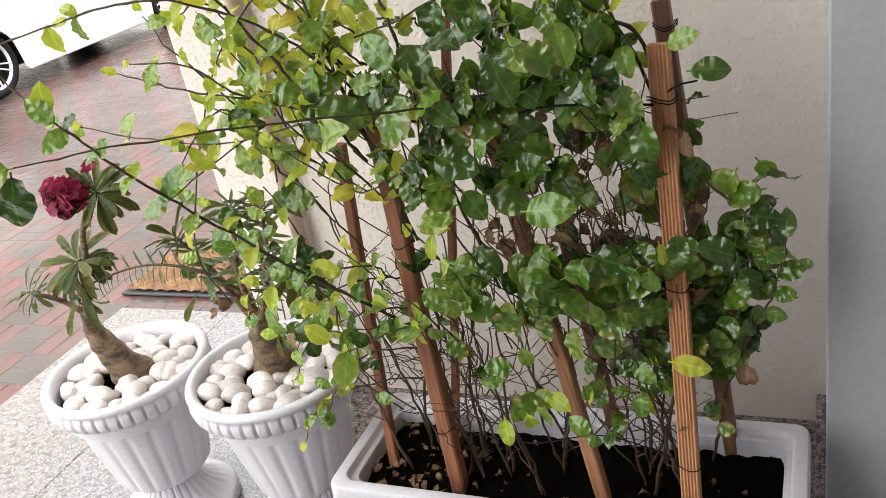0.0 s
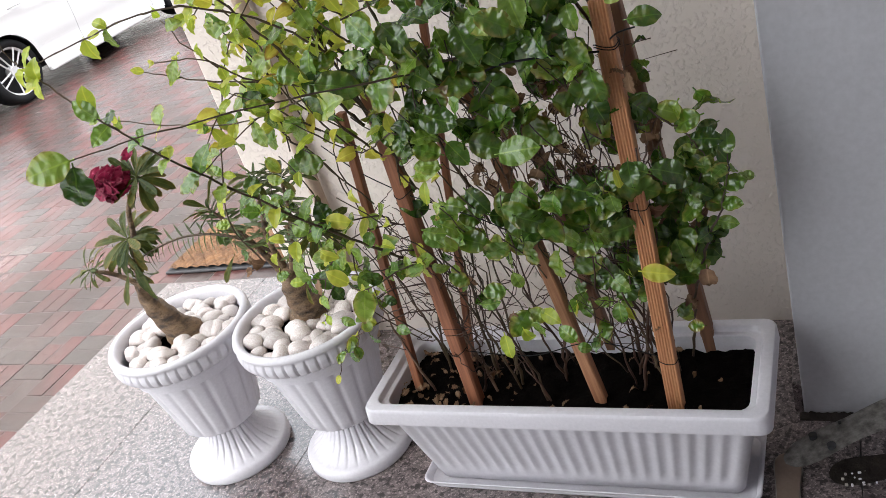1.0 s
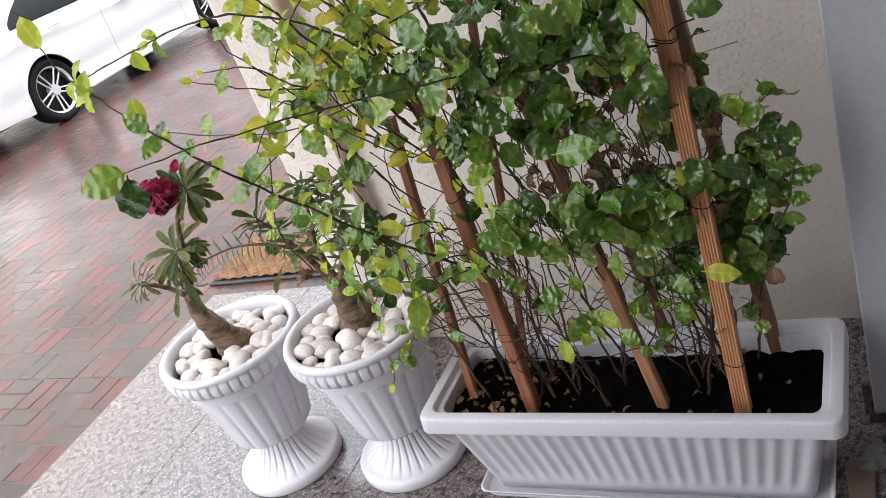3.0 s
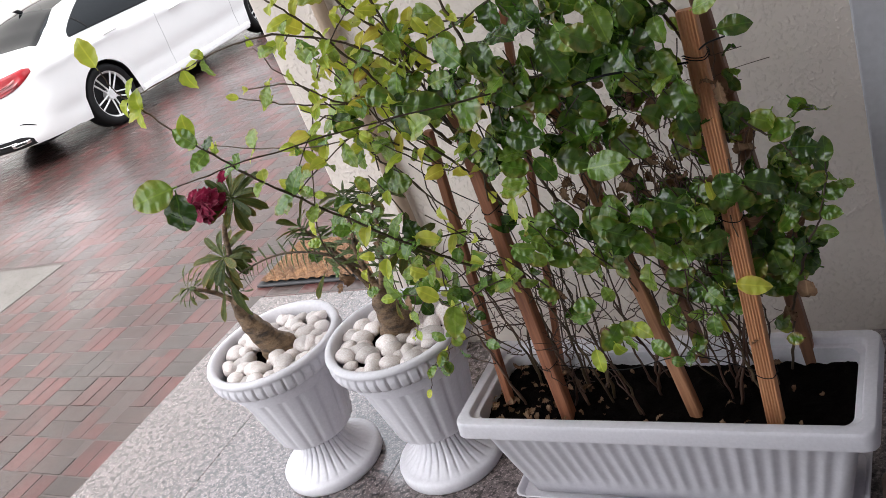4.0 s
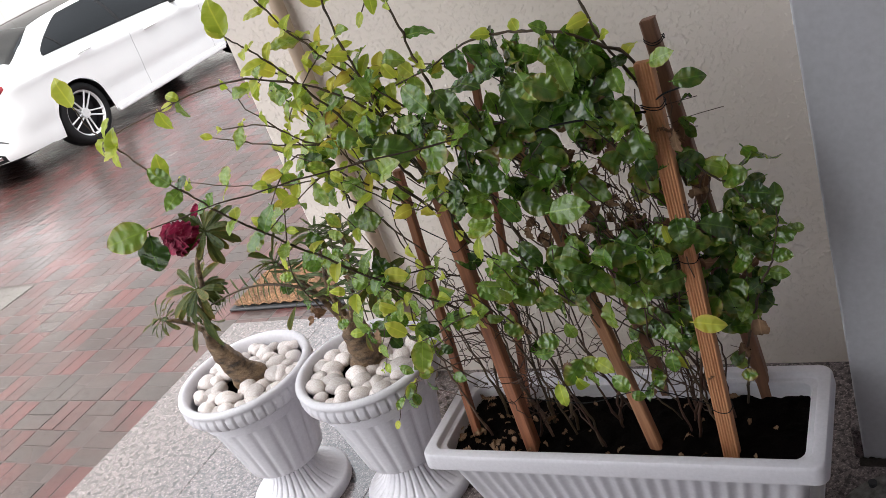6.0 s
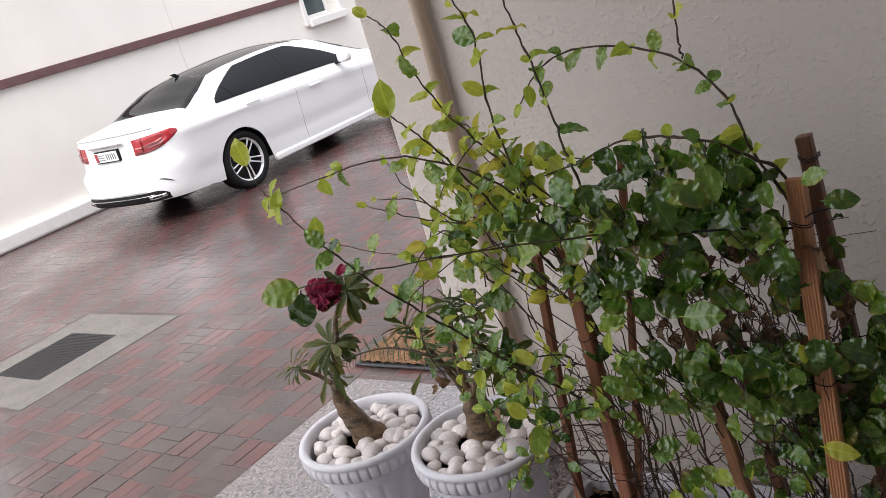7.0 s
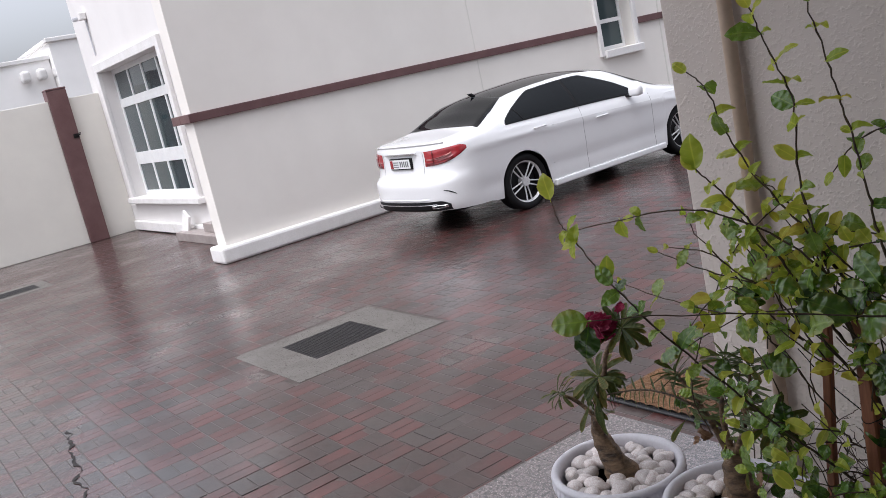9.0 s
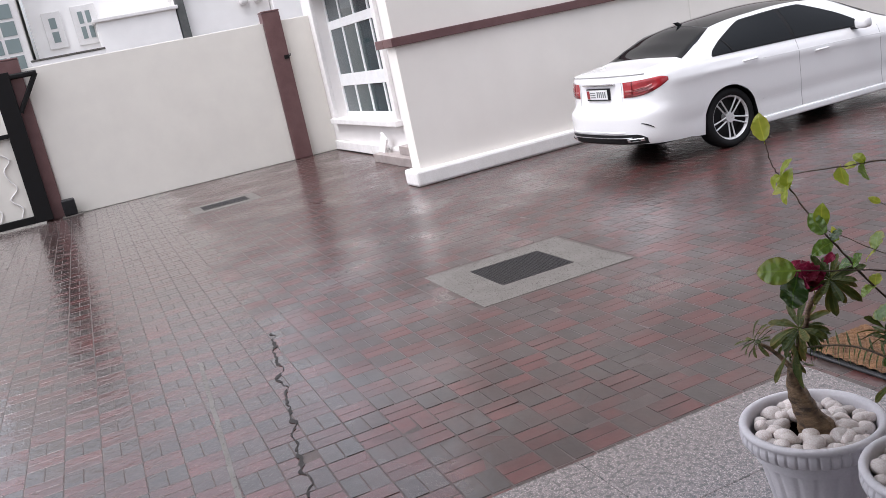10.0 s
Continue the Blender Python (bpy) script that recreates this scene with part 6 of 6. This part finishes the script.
# the arching frond
fr = trunk(ad2, [(-1.0, -0.1, 0.56), (-1.07, -0.13, 0.625), (-1.16, -0.15, 0.645), (-1.25, -0.17, 0.63), (-1.33, -0.18, 0.60)], [0.004, 0.003, 0.0025, 0.002, 0.0012], BARK, 0.0, "branch")
for j in range(5, len(fr)):
    put_leaf(NARROW[1], ad2, fr[j], (-0.35 + ra.gauss(0, 0.12), -0.15, -0.95), (-0.6, -1, 0.2), ra.uniform(0.65, 1.0))
    if j % 2:
        put_leaf(NARROW[0], ad2, fr[j], (-0.45, 0.2, 0.8), (0.5, -1, 0.3), 0.6)
for k in range(24):
    put_leaf(ra.choice(ra.choice((MID, DARK, LIGHT, DRY, ADEN, ADEN))), ad2, (-0.99 + ra.gauss(0, 0.07), -0.12 + ra.gauss(0, 0.03), 0.58 + ra.gauss(0, 0.05)), (ra.gauss(0, 1), ra.gauss(-0.3, 0.5), ra.gauss(-0.5, 0.5)), (0, -0.9, 0.5), ra.uniform(0.5, 0.9))

# ---- low dark plant behind the urns, beside the wall end ----
low = thing("small_dark_shrub", "small dark leggy shrub standing behind the urns", "shrub", (-1.22, 0.22, 0.0))
for k in range(9):
    a = 2 * math.pi * k / 9
    bm = bmesh.new()
    path = smooth_path([(0, 0, 0.0), (0.03 * math.cos(a), 0.03 * math.sin(a), 0.18), (0.07 * math.cos(a), 0.05 * math.sin(a), 0.34 + 0.03 * (k % 3))], 4)
    tube(bm, path, [0.004 - 0.00035 * i for i in range(len(path))], 5)
    part("stem", bm, BARK, low)
    for q in path[3:]:
        put_leaf(ra.choice(NARROW), low, q + low.location, (ra.gauss(0, 1), ra.gauss(0, 1), 0.5), (0, -1, 0.6), 0.7)

# ---- pipe on the wall, mat, footwear ----
pipe = thing("wall_pipe", "tan painted round pipe running up the plastered wall", "pipe", (-1.152, WY - 0.026, 0.0))
bm = bmesh.new()
tube(bm, [(0, 0, 0.0), (0, 0, CEIL - 0.01)], 0.018, 20)
part("tube", bm, PIPE_TAN, pipe, smooth=True)
for z in (0.35, 1.75):
    bm = bmesh.new()
    tube(bm, [(0, 0, z), (0, 0, z + 0.025)], 0.021, 20)
    part("clip", bm, PIPE_TAN, pipe)

mat_ = thing("door_mat", "brown coir door mat with lozenge ridges and black rubber edge", "mat", (-2.55, 1.10, -0.2))
mat_.location = (-2.52, 1.52, GROUND + 0.003)
part("rubber_back", boxed((-0.425, -0.185, 0), (0.425, 0.235, 0.012), 0.004), RUBBER, mat_)
bm = bmesh.new()
def coir(u, v):
    x, y = -0.41 + 0.82 * u, -0.17 + 0.39 * v
    a, b = math.sin((x + y) * 48), math.sin((x - y) * 48)
    return (x, y, 0.014 + 0.008 * (abs(a) ** 0.5 + abs(b) ** 0.5) + 0.002 * noise.noise((x * 200, y * 200, 0)))
grid(bm, coir, 150, 76)
part("coir_surface", bm, COIR, mat_, "ridged coir surface")


def sole_shape(L, W, toe, rise, thick, bow):
    """A flat rounded sole along +x; rise lifts its far end, bow arches it."""
    bm = bmesh.new()
    def f(u, v):
        t = 0.004 + 0.992 * v
        half = W * 0.5 * (1 - abs(2 * t - 1) ** toe) ** 0.5 * (0.86 + 0.14 * math.cos(6.0 * t))
        return (L * t, (u - 0.5) * 2 * half, thick + rise * t ** 1.6 + bow * math.sin(math.pi * t) + 0.0012 * noise.noise((t * 30, u * 9, 0)))
    grid(bm, f, 12, 40)
    bmesh.ops.solidify(bm, geom=bm.faces, thickness=thick)
    bmesh.ops.recalc_face_normals(bm, faces=bm.faces)
    return bm


flat = thing("flat_slipper", "flat beige slipper sole on the porch floor", "footwear", (0.003, -0.33, 0.0))
flat.rotation_euler = (0, 0, radians(92))
part("sole", sole_shape(0.235, 0.056, 7, 0.0, 0.010, 0.0), INSOLE, flat, smooth=True)
part("rim_welt", sole_shape(0.240, 0.062, 7, 0.0, 0.005, 0.0), SOLE, flat, smooth=True)
clog = thing("worn_clog", "scuffed pale grey clog sole with vent holes beside the wall", "footwear", (-0.006, -0.142, 0.012))
clog.rotation_euler = (0, radians(-6), radians(22))
part("sole", sole_shape(0.26, 0.088, 3.0, 0.05, 0.022, 0.012), CLOG, clog, smooth=True)
for x, y, z, r in ((0.068, 0.022, 0.047, 0.0078), (0.088, -0.018, 0.050, 0.0080), (0.122, 0.024, 0.055, 0.0030)):
    bm = bmesh.new()
    tube(bm, [(x, y, z - 0.012), (x, y, z - 0.0025)], r, 14)
    part("vent_hole", bm, RUBBER, clog)
dark = thing("dark_shoe", "dark patterned shoe lying under the pale clog", "footwear", (0.07, -0.16, 0.0))
dark.rotation_euler = (0, 0, radians(10))
part("upper", sole_shape(0.20, 0.085, 3.0, 0.02, 0.020, 0.006), DARK_BROWN, dark, smooth=True)
rs = random.Random(12)
for k in range(16):
    x, y, d = 0.022 + 0.014 * (k % 6) + rs.uniform(-0.004, 0.004), -0.034 + 0.013 * (k // 6) + rs.uniform(-0.004, 0.004), rs.uniform(0.003, 0.007)
    part("stud", boxed((x, y, 0.022), (x + d, y + d * rs.uniform(0.6, 1.2), 0.028), 0.0014), PLASTIC if k % 3 else SOLE, dark)
# grime and painted contact shade at the foot of the pier
bm = bmesh.new()
grid(bm, lambda u, v: (0.014 + 0.21 * u, EY - 0.004 - 0.024 * v * (0.8 + 0.3 * noise.noise((u * 4, 2, 0))), 0.001 + 0.008 * (1 - v) ** 2 * (0.6 + abs(noise.noise((u * 14, v * 5, 4))))), 40, 8)
structure(part("grime", bm, DARK_BROWN, smooth=True), "dark dirt and painted shade at the foot of the pier", "dirt")
# ---- porch tiles ----
TP = 0.63
xs = [PX] + [-1.765 + TP * k for k in range(7)] + [2.4]
ys = [PY - 0.0] + [-0.365 + TP * 1] + [-0.365 - TP * k for k in range(6)] + [-4.2]
tile_cache = {}
porch_floor = thing("floor", "speckled pink-grey granite floor tiles of the porch", "floor", (0, 0, -0.012))
porch_floor["kind"] = "structure"
for x0, x1 in zip(xs, xs[1:]):
    for y1, y0 in zip(ys, ys[1:]):
        key = (round(x1 - x0, 3), round(y1 - y0, 3))
        if key not in tile_cache:
            bm = boxed((0.0008, 0.0008, -0.012), (key[0] - 0.0008, key[1] - 0.0008, 0.012), 0.0008, 1)
            me = bpy.data.meshes.new("tile")
            bm.to_mesh(me)
            bm.free()
            me.materials.append(GRANITE)
            tile_cache[key] = me
        ob = new("tile", tile_cache[key])
        ob.parent = porch_floor
        ob.location = (x0, y0, 0)
riser = structure(part("porch_riser", boxed((PX, -4.2, GROUND - 0.01), (PX + 0.018, PY, -0.026)), GRANITE), "granite riser of the raised porch", "riser")
structure(part("porch_riser_end", boxed((PX + 0.02, PY - 0.018, GROUND - 0.01), (2.4, PY, -0.026)), GRANITE), "granite end riser of the raised porch", "riser")

# ---- block paving: pairs of 10 x 20 cm blocks turned in a basket weave ----
yard = thing("paving", "wet red and grey basket-weave block paving", "paving", (0, 0, GROUND))
yard["kind"] = "structure"
CELL = 0.204


def paver_corners(i, j, k):
    """One of two blocks in a cell: x0, x1, y0, y1."""
    x, y = PX - 0.005 - CELL * (i + 1) if i < 76 else PX - 0.005 + CELL * (i - 76), -6.08 + CELL * j
    h = CELL / 2
    if (i + j) % 2 == 0:
        return x, x + CELL, y + h * k, y + h * (k + 1)
    return x + h * k, x + h * (k + 1), y, y + CELL


def is_hidden(x, y):
    return any(a < x < b and c < y < d for a, b, c, d, *_ in (DRAIN_NEAR, DRAIN_FAR)) or x < BX + 0.05 or (x < HX + 0.1 and y > BY) or (x < HX + 0.1 and y > HY - 0.1 and x > HX - 0.32)


def paver_mesh(dx, dy, m):
    bm = boxed((0.0018, 0.0018, -0.03), (dx - 0.0018, dy - 0.0018, 0.0), 0.0)
    top = [e for e in bm.edges if all(abs(v.co.z) < 1e-6 for v in e.verts)]
    bmesh.ops.bevel(bm, geom=top, offset=0.003, segments=2, affect="EDGES")
    me = bpy.data.meshes.new("paver")
    bm.to_mesh(me)
    bm.free()
    me.materials.append(m)
    return me


h = CELL / 2
PM = {(True, "r"): paver_mesh(CELL, h, PAVER_RED_ONE), (True, "g"): paver_mesh(CELL, h, PAVER_GREY_ONE), (False, "r"): paver_mesh(h, CELL, PAVER_RED_ONE), (False, "g"): paver_mesh(h, CELL, PAVER_GREY_ONE)}
rp = random.Random(77)
rest = {"r": ([], []), "g": ([], [])}
single = 0
for i in range(80):
    for j in range(86):
        if i >= 76 and j < 34:
            continue
        red = (i + j) % 2 == 1
        if rp.random() < 0.012:
            red = not red
        for k in range(2):
            x0, x1, y0, y1 = paver_corners(i, j, k)
            cx, cy = (x0 + x1) / 2, (y0 + y1) / 2
            if is_hidden(cx, cy):
                continue
            dz = rp.uniform(-0.0007, 0.0007)
            c = "r" if red else "g"
            if x0 > -4.3 and -1.2 < y0 < 0.72 and single < 300:
                ob = new("paver", PM[((i + j) % 2 == 0, c)])
                ob.parent = yard
                ob.location = (x0, y0, dz)
                ob.rotation_euler = (rp.gauss(0, 0.0042), rp.gauss(0, 0.0042), 0)
                single += 1
                continue
            V, F = rest[c]
            b = len(V)
            e, g = 0.0016, 0.0042
            tx, ty = rp.gauss(0, 0.0042), rp.gauss(0, 0.0042)
            tip = lambda x, y: dz + tx * (x - cx) + ty * (y - cy)
            V += [(x0 + e, y0 + e, -0.012), (x1 - e, y0 + e, -0.012), (x1 - e, y1 - e, -0.012), (x0 + e, y1 - e, -0.012),
                  *((x, y, tip(x, y) - 0.0022) for x, y in ((x0 + e, y0 + e), (x1 - e, y0 + e), (x1 - e, y1 - e), (x0 + e, y1 - e))),
                  *((x, y, tip(x, y)) for x, y in ((x0 + g, y0 + g), (x1 - g, y0 + g), (x1 - g, y1 - g), (x0 + g, y1 - g)))]
            F += [(b + 8, b + 9, b + 10, b + 11)]
            for s, t in ((0, 1), (1, 2), (2, 3), (3, 0)):
                F += [(b + s, b + t, b + 4 + t, b + 4 + s), (b + 4 + s, b + 4 + t, b + 8 + t, b + 8 + s)]
for c, m in (("r", PAVER_RED), ("g", PAVER_GREY)):
    me = bpy.data.meshes.new("paver_field")
    me.from_pydata(*[rest[c][0], [], rest[c][1]])
    me.materials.append(m)
    ob = new("paver_field", me)
    ob.parent = yard
    ob["kind"] = "stuff"

# ---- marks on the paving: a wet crack's painted dark reflections and a cement joint ----
def strip(name, a, b, w, m, wob, z, label, category):
    bm = bmesh.new()
    a, b = Vector(a), Vector(b)
    d = (b - a).normalized()
    side = Vector((-d.y, d.x))
    n = 110
    rows = []
    for k in range(n + 1):
        c = a.lerp(b, k / n) + side * wob * (noise.noise((k * 0.13, 0, 5)) + 0.45 * noise.noise((k * 0.37, 0, 9)))
        ww = w * max(0.12, 0.3 + 2.0 * noise.noise((k * 0.31, 3, 0))) if wob > 0.015 else w
        rows.append([bm.verts.new((c.x + s * side.x * ww, c.y + s * side.y * ww, GROUND + z)) for s in (-1, 1)])
    for p, q in zip(rows, rows[1:]):
        bm.faces.new((p[0], p[1], q[1], q[0]))
    for f in bm.faces:
        f.normal_update()
        if f.normal.z < 0:
            f.normal_flip()
    structure(part(name, bm, m), label, category)
strip("paving_crack", (-6.07, -0.745), (-3.40, -1.13), 0.019, DARK_REFLECTION, 0.05, 0.0035, "crack across the wet paving with painted dark water reflections", "crack")
strip("paving_joint", (-5.9, -1.30), (-3.3, -1.43), 0.014, CONCRETE, 0.006, 0.0038, "pale cement line across the wet paving", "joint")
